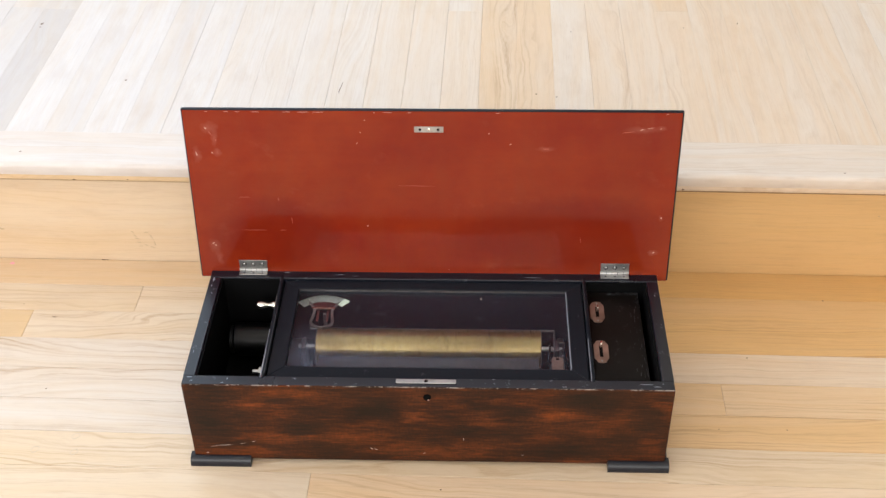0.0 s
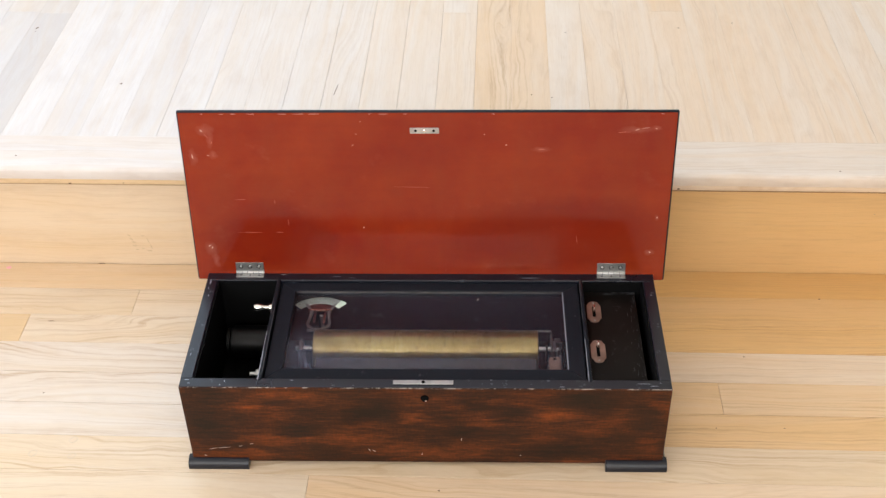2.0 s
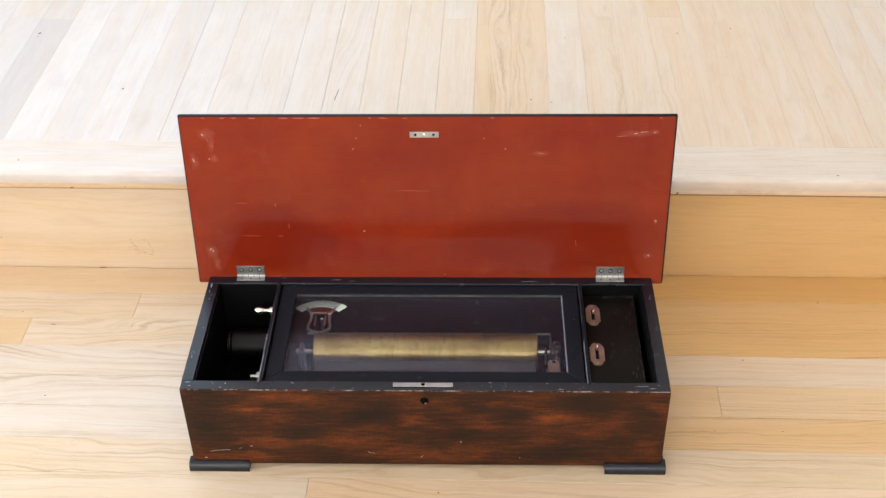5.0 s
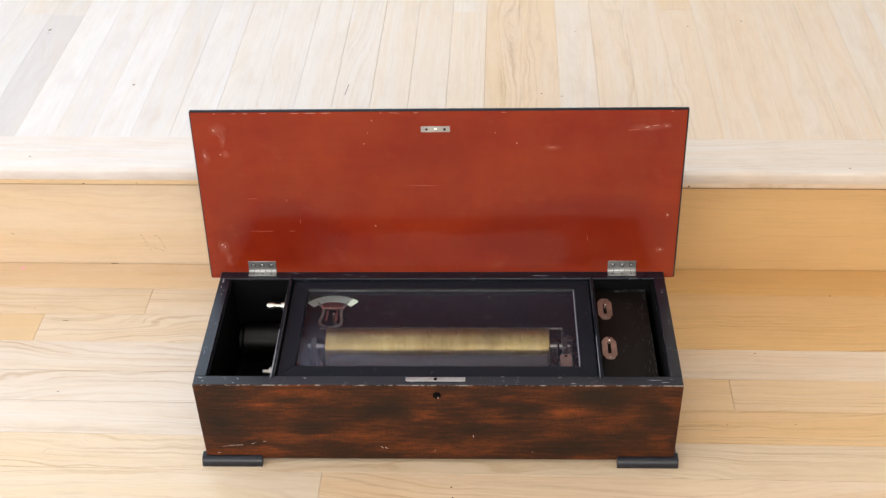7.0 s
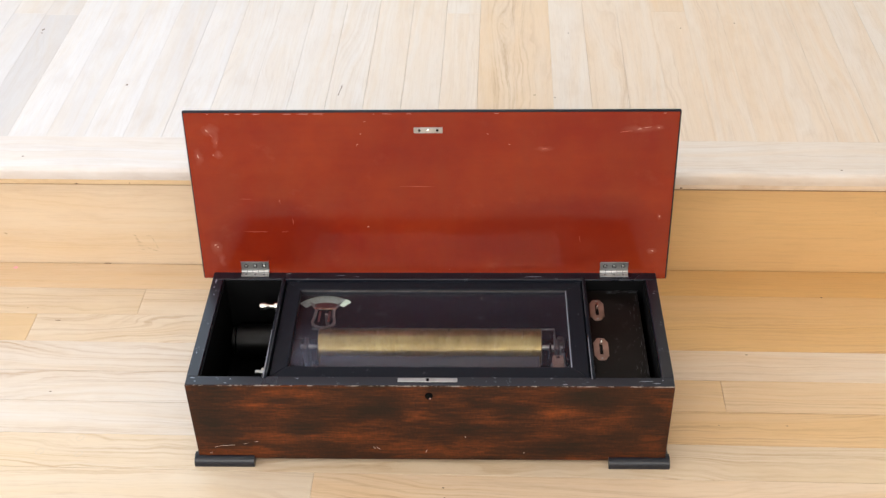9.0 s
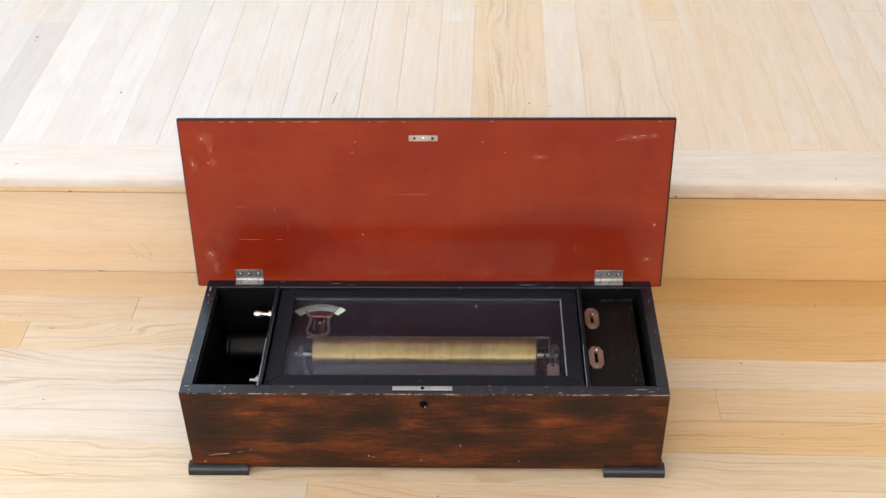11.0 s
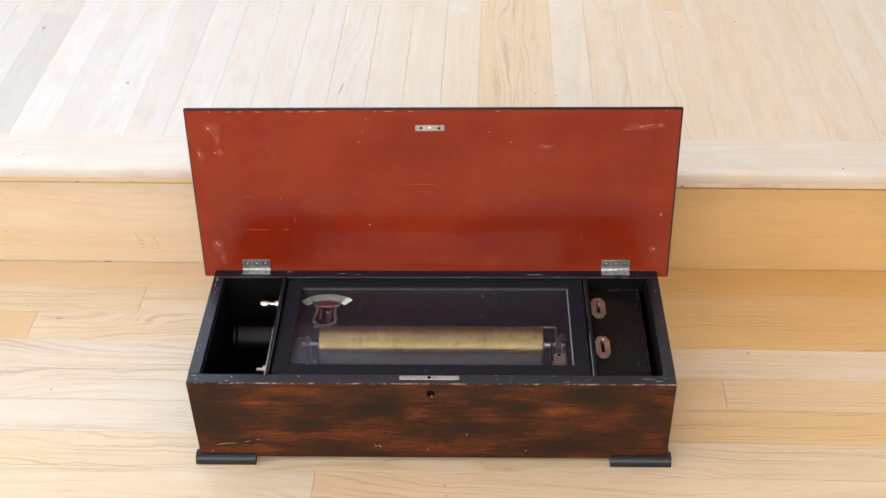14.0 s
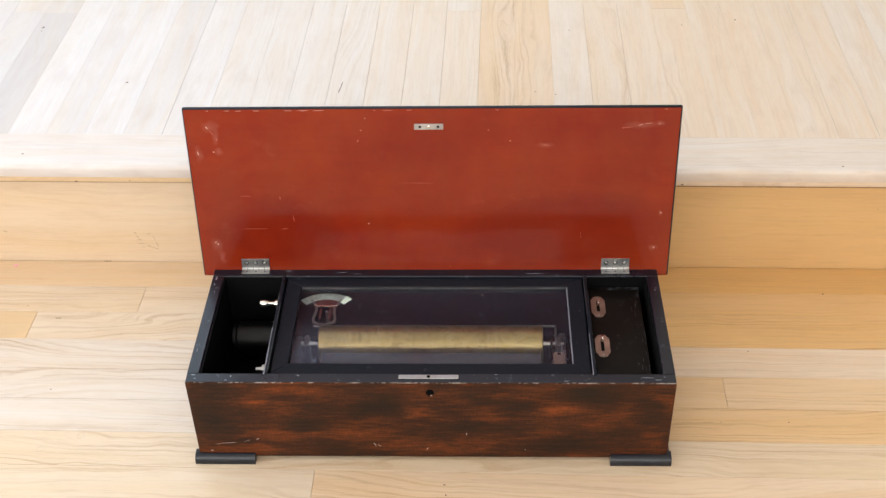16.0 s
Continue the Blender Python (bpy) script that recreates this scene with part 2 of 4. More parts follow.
def red_lacquer():
    """Glossy brick-red lacquer, brushed on unevenly: cloudy colour, two painted dark reflections, faint hazy rubs and a
    surface that is not quite flat.
    """
    m = Nodes("red_lacquer")
    cloud = m.noise(m.place((6, 5, 8)), 1.0, 5.0, 0.62)
    smear = m.noise(m.place((14, 5, 5)), 1.0, 4.0, 0.6, 0.4)
    brush = m.noise(m.place((7, 60, 150)), 1.0, 4.0, 0.62)
    wavy = m.noise(m.place((13, 13, 22)), 1.0, 2.0, 0.5)
    mark = m.ramp(m.noise(m.place((13, 30, 36)), 1.0, 4.0, 0.6), (0.64, 0.0), (0.78, 1.0))
    haze = m.ramp(m.noise(m.place((21, 30, 26)), 1.0, 5.0, 0.66), (0.60, 0.0), (0.80, 1.0))
    fleck = m.ramp(m.noise(m.place((75, 75, 75)), 1.0, 4.0, 0.7), (0.735, 0.0), (0.76, 1.0))
    col = m.mix(m.ramp(cloud, (0.34, 0.0), (0.66, 1.0)), (0.178, 0.0120, 0.0042), (0.236, 0.0275, 0.0066))
    col = m.mix(m.math("MULTIPLY", m.ramp(smear, (0.45, 0.0), (0.68, 1.0)), 0.45), col, (0.200, 0.0285, 0.0090))
    col = m.mix(m.math("MULTIPLY", m.ramp(brush, (0.45, 0.0), (0.70, 1.0)), 0.09), col, (0.140, 0.0110, 0.0050))
    col = m.mix(m.math("MULTIPLY", mark, 0.45), col, (0.13, 0.009, 0.006))
    col = m.mix(m.math("MULTIPLY", haze, 0.22), col, (0.33, 0.0900, 0.0560))
    col = m.mix(m.math("MULTIPLY", fleck, 0.5), col, (0.62, 0.40, 0.33))
    # two broad dark patches painted in for reflections on the lacquer
    reflect_at = m.ragged((9, 9, 14), (0.10, 0.0, 0.05))
    thick = m.math("ADD", m.blob(reflect_at, 0.17, 0.055, 0.17, 0.060), m.blob(reflect_at, -0.20, 0.055, 0.085, 0.060), clamp=True)
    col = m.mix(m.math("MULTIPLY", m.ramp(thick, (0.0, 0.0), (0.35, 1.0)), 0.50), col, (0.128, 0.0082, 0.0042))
    # rubbed, hazy places: (x, z, half length, half height)
    ragged = m.ragged((70, 30, 70), (0.016, 0.0, 0.012))
    rub = 0.0
    for x, z, a, b in ((-0.271, 0.204, 0.012, 0.009), (-0.266, 0.190, 0.005, 0.012), (-0.2895, 0.167, 0.006, 0.013), (-0.264, 0.171, 0.006, 0.007), (-0.281, 0.037, 0.009, 0.012), (-0.276, 0.018, 0.006, 0.012),
                       (0.255, 0.2045, 0.026, 0.006), (0.278, 0.207, 0.008, 0.004), (0.140, 0.178, 0.014, 0.004), (0.2815, 0.0325, 0.006, 0.006), (0.286, 0.083, 0.004, 0.005)):
        rub = m.math("ADD", rub, m.blob(ragged, x, z, a, b), clamp=True)
    col = m.mix(m.math("MULTIPLY", rub, 0.17), col, (0.52, 0.26, 0.20))
    m.set(Base_Color=col, Roughness=m.math("ADD", m.math("MULTIPLY", cloud, 0.14), 0.05), Specular_IOR_Level=0.22)
    m.bump(m.math("ADD", m.math("MULTIPLY", brush, 0.15), m.math("MULTIPLY", wavy, 1.6)), 0.12, 0.0014)
    return m.mat


def metal(name, colour, rough=0.35, dirt=0.3):
    m = Nodes(name)
    n = m.noise(m.place((220, 220, 220)), 1.0, 4.0, 0.6)
    big = m.noise(m.place((45, 45, 45)), 1.0, 3.0, 0.5)
    col = m.mix(m.math("MULTIPLY", m.ramp(big, (0.4, 0.0), (0.7, 1.0)), dirt), colour, tuple(c * 0.35 for c in colour))
    m.set(Base_Color=col, Metallic=1.0, Roughness=m.math("ADD", m.math("MULTIPLY", n, 0.25), rough - 0.1))
    m.bump(n, 0.06, 0.0003)
    return m.mat


def cylinder_brass():
    """Old brass, dulled and streaked round the barrel."""
    m = Nodes("cylinder_brass")
    band = m.noise(m.place((70, 3, 3)), 1.0, 4.0, 0.6)
    spot = m.ramp(m.noise(m.place((170, 170, 170)), 1.0, 4.0, 0.65), (0.58, 0.0), (0.66, 1.0))
    cloud = m.noise(m.place((20, 20, 20)), 1.0, 3.0, 0.6)
    col = m.mix(m.ramp(cloud, (0.35, 0.0), (0.7, 1.0)), (0.35, 0.265, 0.120), (0.23, 0.16, 0.064))
    col = m.mix(m.math("MULTIPLY", m.ramp(band, (0.4, 0.0), (0.7, 1.0)), 0.3), col, (0.47, 0.385, 0.205))
    col = m.mix(m.math("MULTIPLY", spot, 0.5), col, (0.10, 0.065, 0.03))
    m.set(Base_Color=col, Metallic=1.0, Roughness=m.math("ADD", m.math("MULTIPLY", band, 0.15), 0.29))
    m.bump(spot, 0.1, 0.0003)
    return m.mat


def pane_glass():
    """Clear old glass with a film of dust, thickest along its front and at one end."""
    m = Nodes("pane_glass")
    m.set(Base_Color=(0.97, 0.985, 0.98, 1), Transmission_Weight=1.0, IOR=1.25, Roughness=0.0, Specular_IOR_Level=0.12)
    dust = m.node("ShaderNodeBsdfDiffuse", Color=(0.33, 0.38, 0.54, 1))
    a = m.tree.nodes.new("ShaderNodeMixShader")
    at = m.node("ShaderNodeSeparateXYZ", Vector=m.place())
    front = m.ramp(m.math("MULTIPLY", at.outputs["Y"], 5.0), (0.18, 1.0), (0.44, 0.45), (0.60, 0.0))
    end = m.ramp(m.math("ADD", m.math("MULTIPLY", at.outputs["X"], 2.0), 0.5), (0.16, 1.0), (0.42, 0.42), (0.85, 0.22))
    smear = m.ramp(m.noise(m.place((9, 16, 9)), 1.0, 6.0, 0.65), (0.35, 0.0), (0.75, 1.0))
    speck = m.ramp(m.noise(m.place((240, 240, 240)), 1.0, 2.0, 0.6), (0.72, 0.0), (0.76, 1.0))
    film = m.math("MULTIPLY", m.math("MULTIPLY", front, end), m.math("ADD", m.math("MULTIPLY", smear, 0.7), 0.75))
    film = m.math("ADD", m.math("MULTIPLY", film, 0.066), m.math("ADD", m.math("MULTIPLY", smear, 0.006), 0.009))
    m.put(a.inputs[0], m.math("ADD", film, m.math("MULTIPLY", speck, 0.05)))
    m.put(a.inputs[1], m.bsdf.outputs[0])
    m.put(a.inputs[2], dust.outputs[0])
    m.tree.links.new(a.outputs[0], m.out.inputs["Surface"])
    return m.mat


def plaster(name, colour):
    m = Nodes(name)
    n = m.noise(m.place((1.5, 1.5, 1.5)), 1.0, 5.0, 0.6)
    fine = m.noise(m.place((160, 160, 160)), 1.0, 3.0, 0.6)
    m.set(Base_Color=m.mix(n, colour, tuple(c * 0.93 for c in colour)), Roughness=0.85)
    m.bump(fine, 0.15, 0.001)
    return m.mat


M_OAK = oak("strip_oak")
M_ROSE = rosewood()
M_BLACK = lacquer("black_paint", (0.0050, 0.0062, 0.0115), 0.30, (0.20, 0.21, 0.25), 0.5, spec=0.45, cut=0.615)
M_FRAME = lacquer("black_varnish", (0.0088, 0.0106, 0.0152), 0.38, (0.12, 0.12, 0.14), 0.35, (8, 8, 160), spec=0.11, cut=0.64)
M_INSIDE = lacquer("dark_stain", (0.0062, 0.0068, 0.0068), 0.6, (0.05, 0.045, 0.04), 0.3, (60, 8, 60), spec=0.06, cut=0.85)
M_BOARD = lacquer("dark_board", (0.0050, 0.0036, 0.0030), 0.5, (0.055, 0.055, 0.06), 0.55, (300, 14, 60), spec=0.15, cut=0.60)
M_COMB = lacquer("dulled_steel", (0.045, 0.044, 0.048), 0.6, (0.08, 0.08, 0.08), 0.3, (8, 60, 60), spec=0.2)
M_WELL_BLACK = lacquer("black_inside", (0.0035, 0.0035, 0.0038), 0.6, (0.006, 0.006, 0.006), 0.2, spec=0.04)
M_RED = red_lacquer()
M_STEEL = metal("bright_steel", (0.47, 0.47, 0.47), 0.36, 0.5)
M_NICKEL = metal("polished_nickel", (0.86, 0.84, 0.80), 0.2, 0.1)
M_DARKSTEEL = metal("grey_steel", (0.22, 0.21, 0.22), 0.42, 0.5)
M_IRON = metal("blackened_iron", (0.03, 0.03, 0.031), 0.42, 0.3)
M_BRASS = cylinder_brass()
M_PIN = metal("pin_steel", (0.06, 0.038, 0.02), 0.4, 0.2)
M_COPPER = metal("copper_plate", (0.42, 0.305, 0.26), 0.5, 0.55)
M_HOLE = lacquer("hole_black", (0.002, 0.002, 0.002), 0.7, (0.004, 0.004, 0.004), 0.1, spec=0.05)
M_IVORY = lacquer("white_enamel", (0.23, 0.245, 0.24), 0.4, (0.10, 0.10, 0.10), 0.45, cut=0.56)
M_TIP = lacquer("pointer_white", (0.50, 0.56, 0.48), 0.35, (0.4, 0.4, 0.36), 0.3)
M_REDENAMEL = lacquer("red_enamel", (0.055, 0.009, 0.010), 0.35, (0.4, 0.2, 0.2), 0.2)
M_CHIP = lacquer("bare_chip", (0.40, 0.22, 0.17), 0.6, (0.6, 0.45, 0.4), 0.4)
M_SCRATCH = lacquer("dull_scratch", (0.33, 0.075, 0.045), 0.6, (0.4, 0.2, 0.15), 0.4)
M_KNOT = lacquer("knot_brown", (0.11, 0.06, 0.032), 0.6, (0.2, 0.12, 0.06), 0.3)
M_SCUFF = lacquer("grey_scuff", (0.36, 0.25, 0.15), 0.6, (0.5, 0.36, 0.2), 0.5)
M_WORN_GLINT = lacquer("rubbed_edge", (0.20, 0.21, 0.25), 0.4, (0.35, 0.36, 0.4), 0.6, cut=0.55)
M_PALE = lacquer("pale_scratch", (0.42, 0.36, 0.32), 0.6, (0.6, 0.55, 0.5), 0.4)
M_RUB_GLINT = lacquer("faint_rub", (0.032, 0.034, 0.039), 0.5, (0.09, 0.09, 0.1), 0.5, cut=0.56)
M_GAP_SHADE = lacquer("brown_grime", (0.21, 0.115, 0.052), 0.6, (0.34, 0.20, 0.10), 0.6, cut=0.52)
M_FAINT = lacquer("faint_scuff", (0.44, 0.335, 0.225), 0.6, (0.5, 0.38, 0.25), 0.5)
M_RING = lacquer("dried_ring", (0.50, 0.42, 0.33), 0.6, (0.55, 0.47, 0.38), 0.3)
M_PINK = lacquer("pink_stain", (0.70, 0.33, 0.40), 0.5, (0.7, 0.45, 0.45), 0.3)
M_GLASS = pane_glass()
M_WALL = plaster("wall_plaster", (0.78, 0.75, 0.70))
M_CEIL = plaster("ceiling_plaster", (0.82, 0.81, 0.79))
M_TRIM = plaster("white_paint", (0.80, 0.80, 0.78))

# ---- helpers for building ----


def slab(bm, x0, x1, y0, y1, z0, z1, bevel=0.0, steps=1):
    """A box between the given faces, its edges rounded by bevel."""
    r = bmesh.ops.create_cube(bm, size=1.0, matrix=Matrix.Translation(((x0 + x1) / 2, (y0 + y1) / 2, (z0 + z1) / 2)) @ Matrix.Diagonal((x1 - x0, y1 - y0, z1 - z0, 1)))
    if bevel:
        edges = {e for v in r["verts"] for e in v.link_edges}
        bmesh.ops.bevel(bm, geom=list(edges), offset=bevel, segments=steps, affect="EDGES", profile=0.5)
    return bm


def lathe(bm, profile, seg=24, m=Matrix()):
    """A turned shape round the local z axis from (radius, height) pairs, closed at both ends."""
    rings = []
    for r, h in profile:
        rings.append([bm.verts.new(m @ Vector((r * math.cos(2 * math.pi * k / seg), r * math.sin(2 * math.pi * k / seg), h))) for k in range(seg)])
    for a, b in zip(rings, rings[1:]):
        for k in range(seg):
            bm.faces.new((a[k], a[(k + 1) % seg], b[(k + 1) % seg], b[k]))
    bm.faces.new(reversed(rings[0]))
    bm.faces.new(rings[-1])
    return bm


def prism(bm, outline, z0, z1, m=Matrix(), bevel=0.0):
    """An outline of (x, y) pairs, counter-clockwise, raised from z0 to z1."""
    low = [bm.verts.new(m @ Vector((x, y, z0))) for x, y in outline]
    top = [bm.verts.new(m @ Vector((x, y, z1))) for x, y in outline]
    n = len(outline)
    for k in range(n):
        bm.faces.new((low[k], low[(k + 1) % n], top[(k + 1) % n], top[k]))
    bm.faces.new(reversed(low))
    cap = bm.faces.new(top)
    if bevel:
        bmesh.ops.bevel(bm, geom=list(cap.edges), offset=bevel, segments=2, affect="EDGES", profile=0.5)
    return bm


def part(name, bm, material, parent=None, label="", m=None, smooth=False):
    """Links a bmesh as one mesh object under a thing or a part."""
    bmesh.ops.recalc_face_normals(bm, faces=bm.faces)
    me = bpy.data.meshes.new(name)
    bm.to_mesh(me)
    bm.free()
    me.materials.append(material)
    if smooth:
        me.shade_smooth()
        me.set_sharp_from_angle(angle=radians(35))
    ob = new(name, me)
    ob.parent = parent
    if m is not None:
        ob.matrix_basis = m
    return tagged(ob, label)


def again(ob, m):
    """The same part once more, on the same mesh."""
    o = new(ob.name.split(".")[0], ob.data)
    o.parent, o.matrix_basis = ob.parent, m
    if "label" in ob:
        o["label"] = ob["label"]
    return o


ALONG_X = pose(0, 0, 0, 0, 90, 0)

# ---- the room ----
PSI, STEP, RISER, NOSE, JOINT, BOARD = -0.998, 0.1875, 0.3823, 0.3617, 0.4436, 0.0572
TURN = pose(0, 0, 0, 0, 0, PSI)


def wall(name, x0, x1, y0, y1, opening=None, along="x", label=""):
    bm = bmesh.new()
    if opening is None:
        slab(bm, x0, x1, y0, y1, -0.02, CEIL)
    else:
        a, b, lo, hi = opening
        if along == "x":
            for s in ((x0, a, -0.02, CEIL), (b, x1, -0.02, CEIL), (a, b, -0.02, lo), (a, b, hi, CEIL)):
                slab(bm, s[0], s[1], y0, y1, s[2], s[3])
        else:
            for s in ((y0, a, -0.02, CEIL), (b, y1, -0.02, CEIL), (a, b, -0.02, lo), (a, b, hi, CEIL)):
                slab(bm, x0, x1, s[0], s[1], s[2], s[3])
    return tagged(part(name, bm, M_WALL), label or "plain off-white plaster wall closing the room", "wall", kind="structure")


T = 0.14
wall("wall_west", X0 - T, X0, Y0 - T, Y1 + T, WIN_LEFT, "y", "off-white plaster wall with a wide window")
wall("wall_east", X1, X1 + T, Y0 - T, Y1 + T)
wall("wall_north", X0, X1, Y1, Y1 + T, WIN_BACK, "x", "off-white plaster wall with a wide window")
wall("wall_south", X0, X1, Y0 - T, Y0, WIN_FRONT, "x", "off-white plaster wall with a wide window")
tagged(part("ceiling", slab(bmesh.new(), X0 - T, X1 + T, Y0 - T, Y1 + T, CEIL, CEIL + 0.1), M_CEIL), "plain white plaster ceiling", "ceiling", kind="structure")


def window(name, opening, along):
    """A fixed casing of white-painted boards in the wall's opening."""
    a, b, lo, hi = opening
    top = tagged(new(name), "white-painted window casing in the plaster wall", "window", kind="structure")
    w = 0.05
    for nm, s in (("window_frame", (a, a + w, lo, hi)), ("window_frame", (b - w, b, lo, hi)), ("window_frame", (a + w, b - w, hi - w, hi)), ("window_sill", (a + w, b - w, lo, lo + w)),
                  ("mullion", ((a + b) / 2 - 0.02, (a + b) / 2 + 0.02, lo + w, hi - w))):
        if along == "y":
            bm = slab(bmesh.new(), X0 + 0.002, X0 + 0.03, s[0], s[1], s[2], s[3], 0.004)
        else:
            y = Y1 - 0.03 if along == "x" else Y0 + 0.002
            bm = slab(bmesh.new(), s[0], s[1], y, y + 0.028, s[2], s[3], 0.004)
        part(nm, bm, M_TRIM, top)


window("window_1", WIN_LEFT, "y")
window("window_2", WIN_BACK, "x")
window("window_3", WIN_FRONT, "front")

# ---- the music box ----
W, D, H, WALL_T = 0.5768, 0.208, 0.1348, 0.0145
BASE = 0.0064
HX = W / 2
box = tagged(new("music_box"), "black and rosewood-grained cylinder music box with its red-lined lid open", "music box")

part("front_panel", slab(bmesh.new(), -HX, HX, 0, WALL_T, BASE, H, 0.0012, 2), M_ROSE, box, "dark panel painted with orange rosewood graining")


def rim():
    """Thin black top edge laid over the front panel."""
    return slab(bmesh.new(), -HX + 0.0006, HX - 0.0006, 0.0007, WALL_T, H, H + 0.0008, 0.0003)


part("front_rim", rim(), M_BLACK, box, "scuffed black-painted top edge")
side = part("side_panel", slab(bmesh.new(), -HX, -HX + WALL_T, WALL_T, D - WALL_T, BASE, H + 0.0008, 0.001, 2), M_BLACK, box, "black-painted side")
again(side, pose(W - WALL_T, 0, 0))
part("back_panel", slab(bmesh.new(), -HX, HX, D - WALL_T, D, BASE, H + 0.0008, 0.001, 2), M_BLACK, box, "black-painted back")
part("bottom_board", slab(bmesh.new(), -HX + WALL_T, HX - WALL_T, WALL_T, D - WALL_T, BASE + 0.002, 0.02), M_INSIDE, box)


def foot_shape(sign):
    """A rounded black bracket moulding that wraps one corner of the base."""
    bm = bmesh.new()
    run, h = 0.0745, 0.0130
    def strip(m, length, out):
        pts = [(0.006, 0.0), (-out, 0.0), (-out - 0.0006, 0.004), (-out + 0.0006, 0.0085), (-out * 0.55, 0.0118), (-0.0005, h), (0.006, h)]
        a = [bm.verts.new(m @ Vector((0, y, z))) for y, z in pts]
        b = [bm.verts.new(m @ Vector((length, y, z))) for y, z in pts]
        n = len(pts)
        for k in range(n):
            bm.faces.new((a[k], b[k], b[(k + 1) % n], a[(k + 1) % n]))
        bm.faces.new(a)
        bm.faces.new(list(reversed(b)))
    strip(pose(-HX - 0.0050, 0, 0), run, 0.0078)
    strip(pose(-HX, 0.062, 0, 0, 0, -90), 0.062 - 0.0002, 0.0048)
    if sign > 0:
        bmesh.ops.scale(bm, vec=(-1, 1, 1), verts=bm.verts)
    return bm


for sign in (-1, 1):
    part("foot", foot_shape(sign), M_BLACK, box, "rounded black bracket foot", smooth=True)
    bm = foot_shape(sign)
    bmesh.ops.scale(bm, vec=(1, -1, 1), verts=bm.verts)
    bmesh.ops.translate(bm, vec=(0, D, 0), verts=bm.verts)
    part("foot", bm, M_BLACK, box, "rounded black bracket foot", smooth=True)

# dividers between the three compartments
for x in (-0.1948, 0.1943):
    part("divider", slab(bmesh.new(), x - 0.0022, x + 0.0022, WALL_T - 0.003, D - WALL_T + 0.006, 0.02, H + 0.0012, 0.0009, 2), M_FRAME, box, "glossy black upright divider", smooth=True)

# pale strips paint the window's glint along the divider edges
for x, y0, y1, mat in ((-0.1968, WALL_T - 0.002, 0.096, M_WORN_GLINT), (-0.1962, WALL_T - 0.002, 0.060, M_WORN_GLINT), (-0.1967, 0.130, 0.160, M_RUB_GLINT), (-0.1929, 0.02, 0.14, M_RUB_GLINT), (0.1924, 0.12, D - WALL_T + 0.004, M_RUB_GLINT), (0.1924, WALL_T - 0.002, 0.085, M_WORN_GLINT)):
    part("divider_edge", slab(bmesh.new(), x - 0.0004, x + 0.0004, y0, y1, H + 0.0008, H + 0.0014, 0.0002), mat, box, "pale strip painted in as a glint on the edge")

# lock plate on the front edge, keyhole below it
lock = part("lock_plate", slab(bmesh.new(), -0.0364, 0.0340, 0.0058, 0.0127, H + 0.0006, H + 0.0014, 0.0004), M_STEEL, box, "worn steel lock plate")
# the shadow along the inset plate's edge, laid on as a black strip
part("plate_rebate", slab(bmesh.new(), -0.0368, 0.0344, 0.0046, 0.0057, H + 0.0007, H + 0.0010), M_HOLE, lock, "black strip painted in as the plate's edge shadow")
part("bolt_hole", lathe(bmesh.new(), [(0.0023, 0), (0.0023, 0.0004)], 16, pose(-0.0011, 0.0092, H + 0.0013)), M_HOLE, lock)
for x in (-0.028, 0.026):
    part("screw", lathe(bmesh.new(), [(0.0017, 0), (0.0016, 0.0003), (0.001, 0.0005)], 12, pose(x, 0.0088, H + 0.0013)), M_STEEL, lock)
bm = bmesh.new()
lathe(bm, [(0.0049, 0), (0.0049, 0.0008), (0.0042, 0.0012)], 20, pose(0.0003, 0.0002, 0.1190, 90, 0, 0))
slab(bm, -0.0016, 0.0022, -0.0008, 0.0002, 0.1130, 0.1180, 0.0003)
key = part("keyhole", bm, M_HOLE, box, "dark round keyhole in the front", smooth=True)
part("keyhole_pin", lathe(bmesh.new(), [(0.0012, 0), (0.0011, 0.0016), (0.0006, 0.0022)], 10, pose(0.0018, 0.0, 0.1155, 90, 0, 0)), M_COPPER, key)

# scratches and chips on the front panel
def scratch(x, z, w, h, seed, turn=0.0):
    rnd = random.Random(seed)
    n = 8
    pts = [((0.5 + 0.5 * rnd.random()) * w / 2 * math.cos(2 * math.pi * k / n), (0.4 + 0.6 * rnd.random()) * h / 2 * math.sin(2 * math.pi * k / n)) for k in range(n)]
    part("scratch", prism(bmesh.new(), pts, 0, 0.0002), M_PALE, box, "pale scratch in the graining", pose(x, -0.0001, z, 90, 0, 0) @ pose(0, 0, 0, 0, 0, turn))


for k, c in enumerate(((-0.2500, 0.0310, 0.034, 0.0006, 5), (-0.2265, 0.0345, 0.010, 0.0004, 18), (-0.2135, 0.0380, 0.006, 0.0006, 15), (-0.2620, 0.0290, 0.010, 0.0005, 12), (-0.0690, 0.0285, 0.006, 0.0010, -50),
                       (-0.0640, 0.0275, 0.007, 0.0009, -40), (0.0430, 0.0480, 0.0010, 0.005, 0), (-0.272, 0.0170, 0.004, 0.0012, 0), (0.115, 0.0205, 0.003, 0.0008, 0), (-0.005, 0.022, 0.006, 0.0006, 60))):
    scratch(c[0], c[1], c[2], c[3], 200 + k, c[4])

